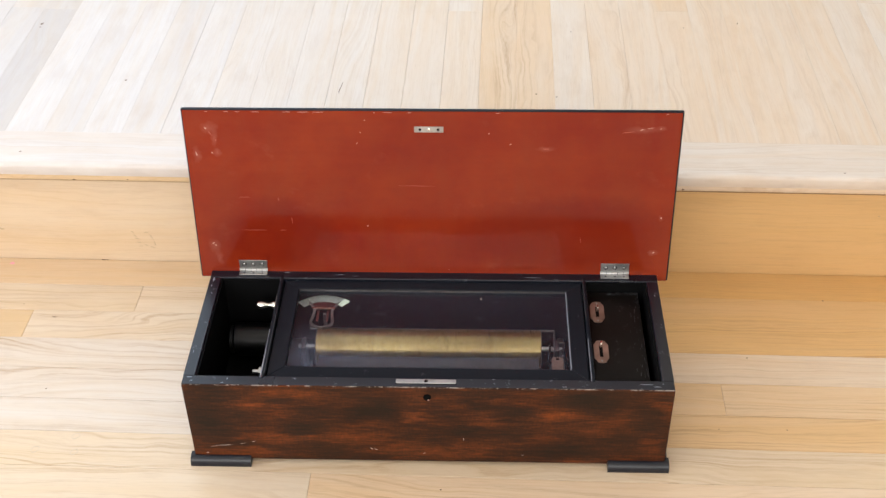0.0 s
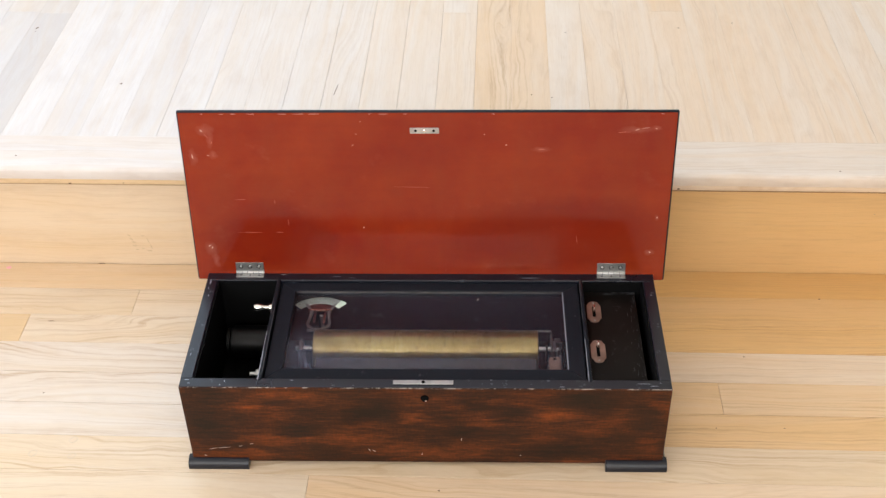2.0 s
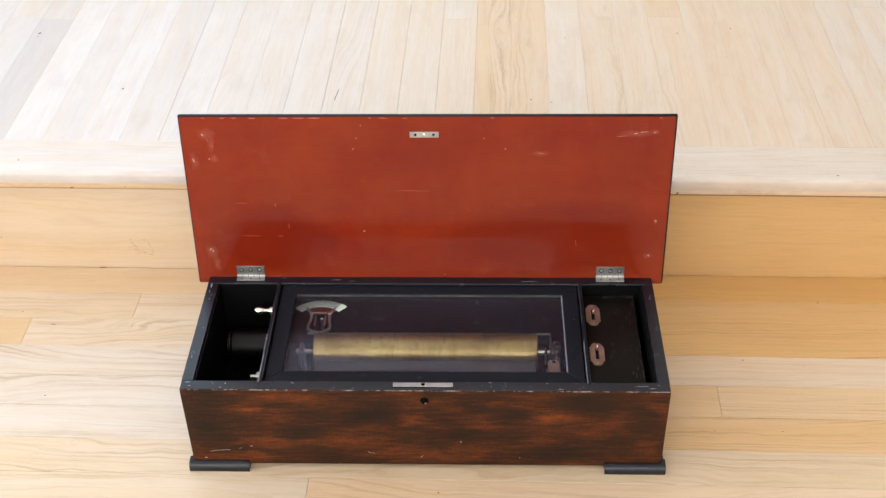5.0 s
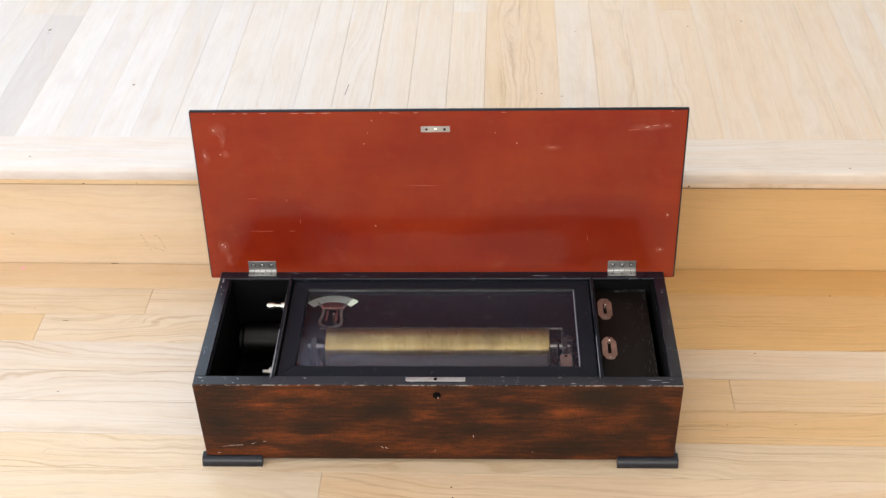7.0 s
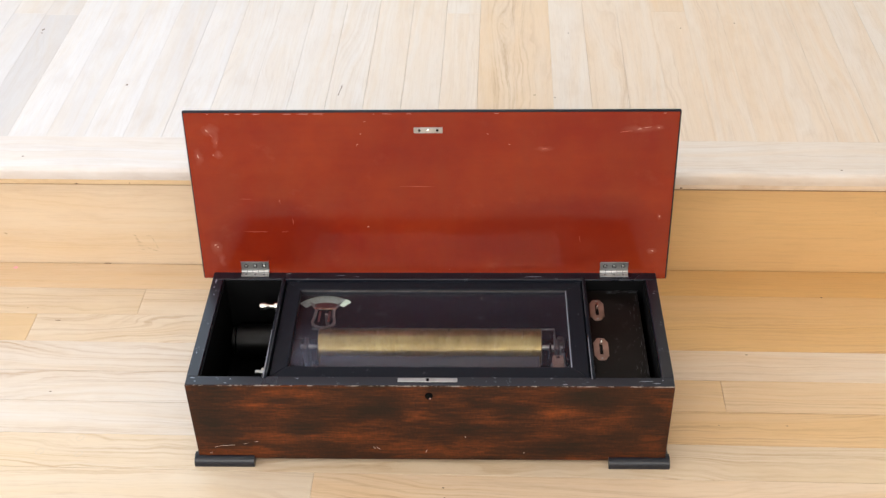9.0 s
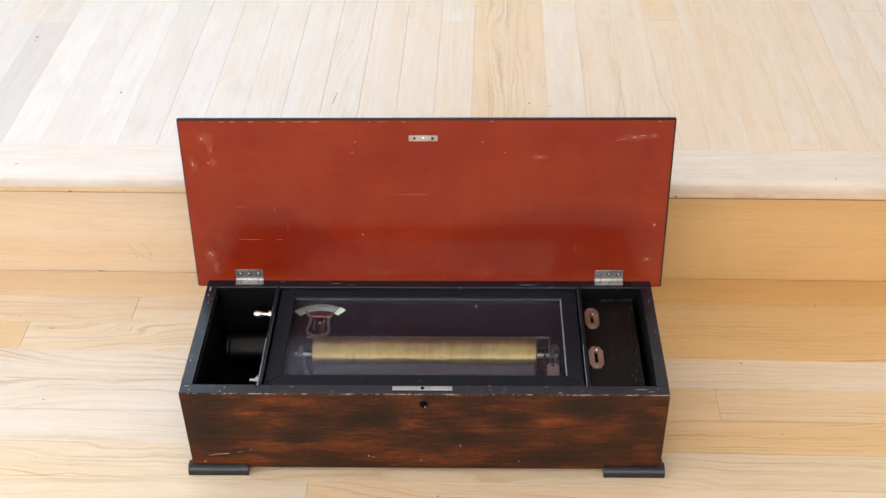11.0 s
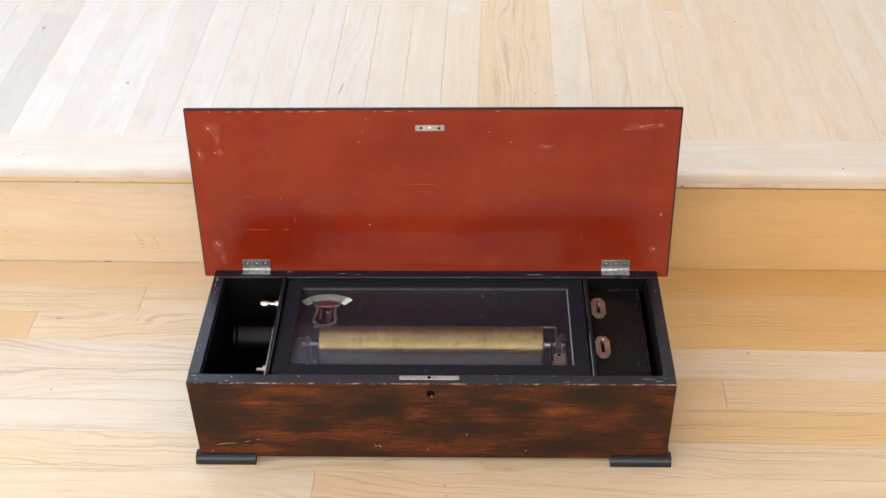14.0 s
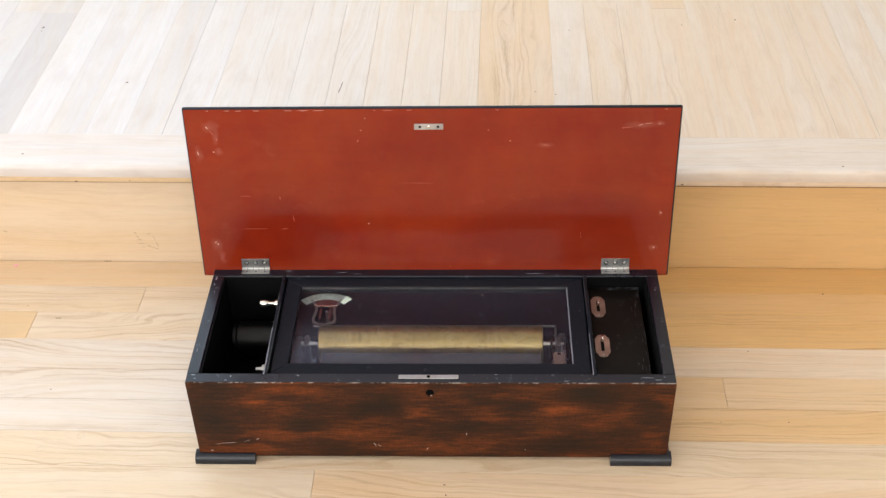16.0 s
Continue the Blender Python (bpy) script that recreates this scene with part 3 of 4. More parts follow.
# ---- lid, leaning back on two hinges; local z runs up the lid, local y to its outer face ----
LEAN, LID_UP, LID_DOWN, LX = 7.88, 0.2284, 0.0108, 0.3032
bm = slab(bmesh.new(), -LX, LX, 0.0, 0.0058, -LID_DOWN, LID_UP, 0.0016, 2)
lid = part("lid", bm, M_FRAME, box, "open lid, black outside and glossy red inside", pose(0, D, H + 0.002, -LEAN, 0, 0), True)
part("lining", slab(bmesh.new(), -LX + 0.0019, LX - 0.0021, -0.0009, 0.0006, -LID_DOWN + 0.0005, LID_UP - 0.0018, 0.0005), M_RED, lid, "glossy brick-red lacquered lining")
strike = part("strike_plate", slab(bmesh.new(), -0.0205, 0.0150, -0.0018, -0.0008, 0.1995, 0.2072, 0.0003), M_STEEL, lid, "small steel strike plate with three holes")
for x, mat in ((-0.0135, M_HOLE), (-0.0028, M_NICKEL), (0.0085, M_HOLE)):
    part("screw", lathe(bmesh.new(), [(0.0017, 0), (0.0016, 0.0005), (0.0008, 0.0007)], 12, pose(x, -0.0017, 0.2034, 90, 0, 0)), mat, strike)


def chip(x, z, w, h, seed, turn=0.0, material=None):
    """A small ragged spot or scratch where the lacquer is gone."""
    rnd = random.Random(seed)
    n = 9
    pts = [((0.45 + 0.6 * rnd.random()) * w / 2 * math.cos(2 * math.pi * k / n), (0.45 + 0.6 * rnd.random()) * h / 2 * math.sin(2 * math.pi * k / n)) for k in range(n)]
    part("paint_chip", prism(bmesh.new(), pts, 0, 0.0002), material or M_CHIP, lid, "bare chipped spot", pose(x, -0.00088, z, 90, 0, 0) @ pose(0, 0, 0, 0, 0, turn))


for k, c in enumerate(((-0.275, 0.2030, 0.005, 0.0022, -40), (-0.2895, 0.168, 0.0016, 0.008, 15), (-0.2700, 0.170, 0.003, 0.0018, 0), (-0.282, 0.0405, 0.007, 0.0016, 35), (-0.279, 0.0380, 0.0016, 0.005, 0),
                       (0.2815, 0.0325, 0.0034, 0.0034, 0), (0.287, 0.083, 0.0026, 0.0026, 0), (0.254, 0.2045, 0.009, 0.0013, 20), (0.264, 0.2065, 0.012, 0.0010, 8), (0.277, 0.206, 0.004, 0.0012, 10),
                       (-0.086, 0.1985, 0.002, 0.0016, 0), (-0.0905, 0.184, 0.004, 0.0009, 45), (-0.08, 0.215, 0.002, 0.0014, 0), (0.07, 0.198, 0.002, 0.0016, 0), (0.0965, 0.184, 0.0022, 0.0018, 0), (-0.082, 0.068, 0.003, 0.0026, 0))):
    chip(c[0], c[1], c[2], c[3], 40 + k, c[4])
for k, c in enumerate(((-0.225, 0.0605, 0.040, 0.0005, 0), (-0.190, 0.0605, 0.012, 0.0006, 0), (-0.020, 0.126, 0.045, 0.0005, -1), (0.188, 0.05, 0.0006, 0.014, 8), (-0.193, 0.105, 0.0007, 0.006, 5),
                       (-0.178, 0.075, 0.0006, 0.012, 3), (-0.235, 0.108, 0.018, 0.0005, 2), (-0.27, 0.196, 0.010, 0.0008, -50), (0.14, 0.178, 0.008, 0.0012, 0), (0.238, 0.201, 0.020, 0.0008, 6), (-0.264, 0.187, 0.006, 0.0007, 70))):
    chip(c[0], c[1], c[2], c[3], 60 + k, c[4], M_SCRATCH)
rnd = random.Random(8)
for k in range(13):
    x = -LX + 0.02 + rnd.random() * (2 * LX - 0.04)
    chip(x, LID_UP - 0.0032, 0.004 + 0.016 * rnd.random() ** 2, 0.0007, 90 + k)


def hinge(x):
    """A butt hinge: one leaf up the lid, one on the back edge, the knuckle between."""
    top = part("hinge", lathe(bmesh.new(), [(0.0021, 0), (0.0023, 0.0006), (0.0023, 0.0357), (0.0021, 0.0363)], 16, pose(x, D - 0.0010, H + 0.0030) @ ALONG_X), M_STEEL, box, "bright steel butt hinge", smooth=True)
    up = pose(0, D, H + 0.002, -LEAN, 0, 0)
    bm = slab(bmesh.new(), x, x + 0.0363, -0.0019, -0.0008, 0.002, 0.0155, 0.0003)
    bm.transform(up)
    part("leaf", bm, M_STEEL, top)
    part("leaf", slab(bmesh.new(), x, x + 0.0363, D - 0.0095, D - 0.0014, H + 0.0007, H + 0.0019, 0.0003), M_STEEL, top)
    for k in (0.2, 0.4, 0.6, 0.8):
        part("knuckle_gap", lathe(bmesh.new(), [(0.0024, 0), (0.0024, 0.0005)], 16, pose(x + 0.0363 * k, D - 0.0010, H + 0.0030) @ ALONG_X), M_IRON, top)
    for k in range(3):
        part("screw_recess", lathe(bmesh.new(), [(0.0029, 0), (0.0028, 0.0002)], 16, up @ pose(x + 0.0065 + 0.0117 * k, -0.0018, 0.0095, 90, 0, 0)), M_IRON, top)
        part("screw", lathe(bmesh.new(), [(0.0021, 0), (0.0020, 0.0004), (0.0010, 0.0007)], 12, up @ pose(x + 0.0065 + 0.0117 * k, -0.0018, 0.0095, 90, 0, 0)), M_STEEL, top)
        part("screw", lathe(bmesh.new(), [(0.0015, 0), (0.0014, 0.0003), (0.0008, 0.0005)], 10, pose(x + 0.0065 + 0.0117 * k, D - 0.0060, H + 0.0018)), M_DARKSTEEL, top)


hinge(-0.2515)
hinge(0.2160)

# ---- glazed inner lid over the movement ----
GX, GY0, GY1, GZ = 0.1905, 0.0172, 0.1930, H - 0.0030
OX, OY0, OY1 = 0.1708, 0.0362, 0.1775


def rail(pts, name="frame_rail"):
    """One mitred rail with a sloped inner lip down to the glass."""
    return part(name, prism(bmesh.new(), pts, GZ - 0.010, GZ, bevel=0.0010), M_FRAME, glass_lid)


glass_lid = part("glass_lid", slab(bmesh.new(), -OX - 0.004, OX + 0.004, OY0 - 0.004, OY1 + 0.004, GZ - 0.0062, GZ - 0.0042), M_GLASS, box, "black-framed glass inner lid over the movement")
glass_lid.visible_shadow = False
rail([(-GX, GY0), (GX, GY0), (OX, OY0), (-OX, OY0)])
rail([(GX, GY0), (GX, GY1), (OX, OY1), (OX, OY0)])
rail([(GX, GY1), (-GX, GY1), (-OX, OY1), (OX, OY1)])
rail([(-GX, GY1), (-GX, GY0), (-OX, OY0), (-OX, OY1)])
bm = bmesh.new()
e = 0.0011
slab(bm, -OX, OX, OY1 - e, OY1 + 0.0004, GZ - 0.0036, GZ - 0.0012)
part("bead", bm, M_DARKSTEEL, glass_lid, "thin grey edge of the glazing bead")
part("bead", slab(bmesh.new(), OX - e, OX + 0.0004, OY0, OY1, GZ - 0.0036, GZ - 0.0012), M_WORN_GLINT, glass_lid, "thin grey edge of the glazing bead")

part("paint_fleck", prism(bmesh.new(), [(-0.0008, -0.0014), (0.0006, -0.0016), (0.0009, 0.0012), (-0.0004, 0.0016)], 0, 0.0003), M_PALE, glass_lid, "white fleck on the glass", pose(0.0625, 0.1655, GZ - 0.0042))
rnd = random.Random(77)
for x, y, w, l in ((-0.283, 0.190, 0.003, 0.012), (-0.2835, 0.178, 0.002, 0.007), (-0.281, 0.163, 0.0015, 0.004), (-0.2805, 0.012, 0.009, 0.002), (-0.277, 0.006, 0.004, 0.0015), (-0.2835, 0.055, 0.001, 0.008),
                   (-0.24, 0.0035, 0.004, 0.0012), (-0.235, 0.010, 0.002, 0.003), (0.255, 0.0085, 0.020, 0.0016), (0.268, 0.0050, 0.012, 0.0018), (0.275, 0.0100, 0.003, 0.0012), (0.2815, 0.166, 0.003, 0.003), (0.284, 0.112, 0.002, 0.002),
                   (0.078, 0.0135, 0.006, 0.0010), (0.16, 0.0030, 0.008, 0.0012), (-0.12, 0.2010, 0.015, 0.0012), (-0.10, 0.1985, 0.010, 0.001), (0.13, 0.1990, 0.030, 0.0012), (-0.19, 0.2045, 0.010, 0.001), (-0.155, 0.011, 0.003, 0.002)):
    n = 9
    pts = [((0.35 + 0.65 * rnd.random()) * w / 2 * math.cos(2 * math.pi * q / n), (0.35 + 0.65 * rnd.random()) * l / 2 * math.sin(2 * math.pi * q / n)) for q in range(n)]
    part("scuff", prism(bmesh.new(), pts, 0, 0.00025), M_WORN_GLINT, box, "grey scuff on the black edge", pose(x, y, H + 0.0008))

# ---- the movement ----
part("bedplate", slab(bmesh.new(), -0.172, 0.174, 0.030, 0.165, 0.030, 0.040, 0.002), M_INSIDE, box, "blackened cast bedplate")
part("movement_floor", slab(bmesh.new(), -0.193, 0.192, WALL_T + 0.0005, D - WALL_T - 0.0005, 0.0205, 0.029), M_INSIDE, box)
CY, CZ, CR, CX0, CX1 = 0.1190, 0.0850, 0.0235, -0.1445, 0.1385
cylinder = part("cylinder", lathe(bmesh.new(), [(CR - 0.0015, 0), (CR, 0.0010), (CR, CX1 - CX0 - 0.0010), (CR - 0.0015, CX1 - CX0)], 64, pose(CX0, 0, 0) @ ALONG_X), M_BRASS, box,
                "pinned brass music cylinder", pose(0, CY, CZ), True)


def pins(count):
    """Steel pins standing out of the barrel in ragged tracks."""
    rnd = random.Random(5)
    v, f = [], []
    for _ in range(count):
        x = CX0 + 0.006 + round(rnd.random() * 78) / 78 * (CX1 - CX0 - 0.012) + (rnd.random() - 0.5) * 0.0016
        a = rnd.random() * 2 * math.pi
        if rnd.random() < 0.35:
            a = round(a * 6) / 6 + (rnd.random() - 0.5) * 0.05
        r0, r1, w, d = CR - 0.0004, CR + 0.0010, 0.00044, 0.00040 / CR
        n = len(v)
        for rr in (r0, r1):
            for dx, da in ((-w, -d), (w, -d), (w, d), (-w, d)):
                v.append((x + dx, rr * math.cos(a + da), rr * math.sin(a + da)))
        f += [tuple(n + k for k in q) for q in ((4, 5, 6, 7), (0, 1, 5, 4), (1, 2, 6, 5), (2, 3, 7, 6), (3, 0, 4, 7))]
    me = bpy.data.meshes.new("pins")
    me.from_pydata(v, [], f)
    me.materials.append(M_PIN)
    ob = new("pins", me)
    ob.parent = cylinder
    return tagged(ob, "fine dark steel pins", kind="stuff")


pins(1100)
bm = lathe(bmesh.new(), [(0.0030, 0), (0.0030, 0.016), (0.0045, 0.017), (0.0045, 0.021), (0.0022, 0.022), (0.0022, 0.027)], 18, pose(CX1, 0, 0) @ ALONG_X)
part("arbor", bm, M_STEEL, cylinder, "bright steel arbor", smooth=True)
bm = lathe(bmesh.new(), [(0.0030, 0), (0.0030, 0.018), (0.0020, 0.019), (0.0020, 0.024)], 18, pose(CX0 - 0.024, 0, 0) @ ALONG_X)
part("arbor", bm, M_STEEL, cylinder, "bright steel arbor", smooth=True)
for x in (-0.1615, 0.1585):
    bm = slab(bmesh.new(), x - 0.003, x + 0.003, CY - 0.010, CY + 0.010, 0.038, CZ + 0.006, 0.0015, 2)
    slab(bm, x - 0.006, x + 0.006, CY - 0.014, CY + 0.014, 0.038, 0.046, 0.001)
    part("bearing", bm, M_DARKSTEEL, box, "grey cast bearing bracket", smooth=True)

# comb: base, steel body and separate teeth that reach to the barrel
COMB_Z = 0.0925
comb = part("comb", slab(bmesh.new(), -0.142, 0.137, 0.038, 0.0580, COMB_Z - 0.003, COMB_Z, 0.0006), M_COMB, box, "grey steel tuned comb")
part("comb_base", slab(bmesh.new(), -0.144, 0.139, 0.036, 0.060, 0.038, COMB_Z - 0.003, 0.002), M_COMB, comb)
TEETH = 80
step = 0.275 / TEETH
tooth = part("tooth", prism(bmesh.new(), [(0, 0), (step * 0.985, 0), (step * 0.955, 0.035), (step * 0.66, 0.0386), (step * 0.34, 0.0386), (step * 0.03, 0.035)], -0.0014, 0), M_COMB, comb, m=pose(-0.140, 0.0578, COMB_Z - 0.0004))
for k in range(1, TEETH):
    again(tooth, pose(-0.140 + k * step, 0.0578, COMB_Z - 0.0004))
screw = part("screw", lathe(bmesh.new(), [(0.0034, 0), (0.0034, 0.0014), (0.0022, 0.0022)], 14, pose(0, 0, 0)), M_STEEL, comb, m=pose(-0.13, 0.047, COMB_Z), smooth=True)
for k in range(1, 9):
    again(screw, pose(-0.13 + k * 0.0315, 0.047, COMB_Z))
part("rear_rod", lathe(bmesh.new(), [(0.0016, 0), (0.0016, 0.315)], 12, pose(-0.158, 0.1545, 0.083) @ ALONG_X), M_DARKSTEEL, box, "thin grey rod behind the barrel", smooth=True)

# governor at the right end: cock, arbor with fly, copper bridge
gov = part("governor", slab(bmesh.new(), 0.1605, 0.1685, 0.084, 0.150, 0.040, 0.076, 0.0015, 2), M_DARKSTEEL, box, "grey governor with a copper bridge", smooth=True)
part("gear", lathe(bmesh.new(), [(0.010, 0), (0.0105, 0.0004), (0.0105, 0.0020), (0.010, 0.0024)], 36, pose(0.1485, CY - 0.002, 0.080) @ ALONG_X), M_IRON, gov, "dark toothed gear")
part("stud", lathe(bmesh.new(), [(0.0022, 0), (0.0024, 0.008), (0.0012, 0.0095)], 14, pose(0.1615, 0.115, 0.076)), M_STEEL, gov, smooth=True)
part("stud", lathe(bmesh.new(), [(0.0018, 0), (0.0018, 0.007), (0.001, 0.008)], 14, pose(0.1662, 0.109, 0.076)), M_STEEL, gov, smooth=True)
part("fly", slab(bmesh.new(), 0.1570, 0.1690, 0.1255, 0.1270, 0.078, 0.090, 0.0003), M_DARKSTEEL, gov, "thin grey fly vane")
part("upper_cock", slab(bmesh.new(), 0.1555, 0.1575, 0.112, 0.148, 0.070, 0.088, 0.0004), M_DARKSTEEL, gov)
bm = prism(bmesh.new(), [(0.1512, 0.0785), (0.1655, 0.0785), (0.1660, 0.0965), (0.1645, 0.1005), (0.1525, 0.1005), (0.1508, 0.0965)], 0.0872, 0.0890, bevel=0.0004)
bridge = part("bridge", bm, M_COPPER, gov, "small copper-coloured bridge plate")
part("bridge_post", slab(bmesh.new(), 0.153, 0.164, 0.080, 0.092, 0.040, 0.0872), M_DARKSTEEL, bridge)
part("slot", prism(bmesh.new(), [(0.1560, 0.0955), (0.1608, 0.0955), (0.1600, 0.0985), (0.1568, 0.0985)], 0.0889, 0.0893), M_HOLE, bridge)

# tune indicator: white arc with ticks on a lyre
dial = part("tune_indicator", slab(bmesh.new(), -0.1390, -0.1350, 0.150, 0.154, 0.040, 0.1115, 0.0006), M_DARKSTEEL, box, "white enamel tune indicator on a lyre")
DIAL = pose(-0.1385, 0.1290, 0.1135)
ARC = DIAL @ pose(0, 0.0075, 0)


def arc(r0, r1, a0, a1, z0, z1, material, name, parent, label=""):
    n = 20
    out = [(r1 * math.sin(radians(a0 + (a1 - a0) * k / n)), r1 * math.cos(radians(a0 + (a1 - a0) * k / n))) for k in range(n + 1)]
    inn = [(r0 * math.sin(radians(a0 + (a1 - a0) * k / n)), r0 * math.cos(radians(a0 + (a1 - a0) * k / n))) for k in range(n, -1, -1)]
    return part(name, prism(bmesh.new(), list(reversed(out + inn)), z0, z1, ARC), material, parent, label)


scale_arc = arc(0.0350, 0.0470, -46, 38, 0, 0.0012, M_IVORY, "scale", dial, "white enamel arc scale")
for k in range(9):
    a = -40 + k * 9
    bm = prism(bmesh.new(), [(-0.0004, 0.0415), (0.0004, 0.0415), (0.0004, 0.0450), (-0.0004, 0.0450)], 0.0012, 0.0014, ARC @ pose(0, 0, 0, 0, 0, -a))
    part("tick", bm, M_DARKSTEEL, scale_arc)
arc(0.0330, 0.0465, 33, 44, 0.0016, 0.0028, M_TIP, "pointer", dial, "white pointer tip")
arc(0.0225, 0.0340, -26, 26, 0.0002, 0.0010, M_REDENAMEL, "field", dial, "dark red enamel field")
for s in (-1, 1):
    bm = bmesh.new()
    pts = [(0.0195, 0.0405), (0.0155, 0.034), (0.0112, 0.026), (0.0120, 0.014), (0.0142, 0.004), (0.0120, -0.004), (0.0050, -0.008), (0.0, -0.008)]
    wide = 0.0028
    left = [(s * (x + wide * 0.6), y) for x, y in pts]
    right = [(s * (x - wide * 0.6) if k < 6 else s * x, y + (wide if k >= 5 else 0)) for k, (x, y) in enumerate(pts)]
    ring = left + list(reversed(right))
    part("lyre_arm", prism(bm, ring if s < 0 else list(reversed(ring)), 0.0005, 0.0022, DIAL), M_DARKSTEEL, dial, "grey curved lyre arm")
part("lyre_bar", prism(bmesh.new(), [(-0.0145, 0.0272), (0.0145, 0.0272), (0.0145, 0.0296), (-0.0145, 0.0296)], 0.0012, 0.0026, DIAL), M_NICKEL, dial)
for x in (-0.0062, 0.0062):
    part("lyre_string", prism(bmesh.new(), [(x - 0.0014, 0.005), (x + 0.0014, 0.005), (x + 0.0014, 0.025), (x - 0.0014, 0.025)], 0.0003, 0.0010, DIAL), M_REDENAMEL, dial)

# thin black sheets added over the well walls to darken the wells
for x in (-HX + WALL_T + 0.0004, HX - WALL_T - 0.0024):
    part("well_wall", slab(bmesh.new(), x, x + 0.002, WALL_T, D - WALL_T, 0.0265, H - 0.0010), M_WELL_BLACK, box)
for x0, x1 in ((-HX + WALL_T + 0.0026, -0.1980), (0.1970, HX - WALL_T - 0.0026)):
    part("well_wall", slab(bmesh.new(), x0, x1, WALL_T + 0.0003, WALL_T + 0.002, 0.0265, H - 0.0010), M_WELL_BLACK, box)
    part("well_wall", slab(bmesh.new(), x0, x1, D - WALL_T - 0.002, D - WALL_T - 0.0003, 0.0265, H - 0.0010), M_WELL_BLACK, box)

# ---- left compartment: spring barrel and bright studs ----
part("well_lining", slab(bmesh.new(), -HX + WALL_T + 0.0003, -0.1981, WALL_T + 0.0003, D - WALL_T - 0.0003, 0.0205, 0.0262), M_WELL_BLACK, box, "black bottom of the winding compartment")
bm = lathe(bmesh.new(), [(0.0205, 0), (0.022, 0.001), (0.022, 0.058), (0.0205, 0.059)], 40, pose(-0.2580, 0.1600, 0.058) @ ALONG_X)
barrel = part("spring_barrel", bm, M_IRON, box, "blackened iron spring barrel", smooth=True)
part("ratchet", lathe(bmesh.new(), [(0.018, 0), (0.018, 0.004)], 24, pose(-0.2640, 0.1600, 0.058) @ ALONG_X), M_IRON, barrel)
part("winding_plate", slab(bmesh.new(), -0.2440, -0.1990, 0.020, 0.098, 0.026, 0.034, 0.001), M_IRON, box, "blackened iron plate")
knob = part("start_knob", lathe(bmesh.new(), [(0.0014, 0), (0.0044, 0.0010), (0.0054, 0.0050), (0.0048, 0.0095), (0.0032, 0.0125), (0.0030, 0.0190), (0.0056, 0.0200), (0.0060, 0.0290)], 20, pose(-0.2265, 0.1700, 0.1095) @ ALONG_X), M_NICKEL, box, "polished nickel knob", smooth=True)
bolt = part("wall_bolt", lathe(bmesh.new(), [(0.0024, 0), (0.0026, 0.0075), (0.0058, 0.0080), (0.0058, 0.0155)], 6, pose(-0.2135, 0.0470, 0.1110) @ ALONG_X), M_STEEL, box, "bright bolt with a hexagonal nut")
part("wall_bolt", lathe(bmesh.new(), [(0.0008, 0), (0.0020, 0.0010), (0.0024, 0.004)], 14, pose(-0.2017, 0.1010, 0.1080) @ ALONG_X), M_STEEL, box, "small steel stud", smooth=True)

# ---- right compartment: dark control board with two slotted plates ----
BZ = H - 0.0150
board = part("control_board", slab(bmesh.new(), 0.1972, 0.2640, WALL_T + 0.0022, 0.1905, BZ - 0.010, BZ, 0.0012, 2), M_BOARD, box, "dark-stained board with two copper slot plates", smooth=True)
part("ledge", slab(bmesh.new(), 0.1970, 0.2705, WALL_T + 0.0022, D - WALL_T - 0.0022, 0.0205, 0.060), M_WELL_BLACK, box)


def slot_plate(y, lever, lean):
    hw, hl = 0.0090, 0.0195
    half = [(hw, 0.0118), (hw * 0.80, 0.0135), (hw * 0.66, 0.0160), (hw * 0.58, 0.0182), (hw * 0.26, hl), (-hw * 0.26, hl), (-hw * 0.58, 0.0182), (-hw * 0.66, 0.0160), (-hw * 0.80, 0.0135), (-hw, 0.0118)]
    pts = half + [(-x, -y) for x, y in half]
    top = part("slot_plate", prism(bmesh.new(), pts, 0, 0.0012, bevel=0.0003), M_COPPER, board, "copper-coloured slotted plate", pose(0.2092, y, BZ + 0.0001))
    part("slot", slab(bmesh.new(), -0.0020, 0.0020, -0.0095, 0.0095, 0.0010, 0.0015, 0.0004), M_HOLE, top)
    bm = slab(bmesh.new(), -0.0011, 0.0011, -0.0035, 0.0035, -0.006, 0.0085, 0.0008, 2)
    part("lever", bm, M_NICKEL, top, "bright steel lever", pose(0, lever, 0.001, lean, 0, 0), True)
    for yy in (-0.0165, 0.0165):
        part("screw", lathe(bmesh.new(), [(0.0014, 0), (0.0013, 0.0004), (0.0007, 0.0006)], 10, pose(0, yy, 0.0011)), M_STEEL, top)


rnd = random.Random(31)
for k in range(80):
    x, y = (0.2634 - 0.016 * rnd.random() ** 2, rnd.uniform(0.02, 0.186)) if k % 3 else (rnd.uniform(0.225, 0.262), rnd.uniform(0.184, 0.1895))
    w, l = (0.0004 + 0.0006 * rnd.random(), 0.002 + 0.012 * rnd.random() ** 2) if k % 3 else (0.003 + 0.008 * rnd.random(), 0.0008)
    n = 7
    pts = [((0.4 + 0.6 * rnd.random()) * w / 2 * math.cos(2 * math.pi * q / n), (0.4 + 0.6 * rnd.random()) * l / 2 * math.sin(2 * math.pi * q / n)) for q in range(n)]
    part("edge_rub", prism(bmesh.new(), pts, 0, 0.0002), M_RUB_GLINT, board, "grey rubbed mark", pose(x, y, BZ, 0, 0, rnd.uniform(-4, 4)))
slot_plate(0.1510, 0.0020, 6)
slot_plate(0.0790, 0.0075, 6)
bpy.context.view_layer.update()

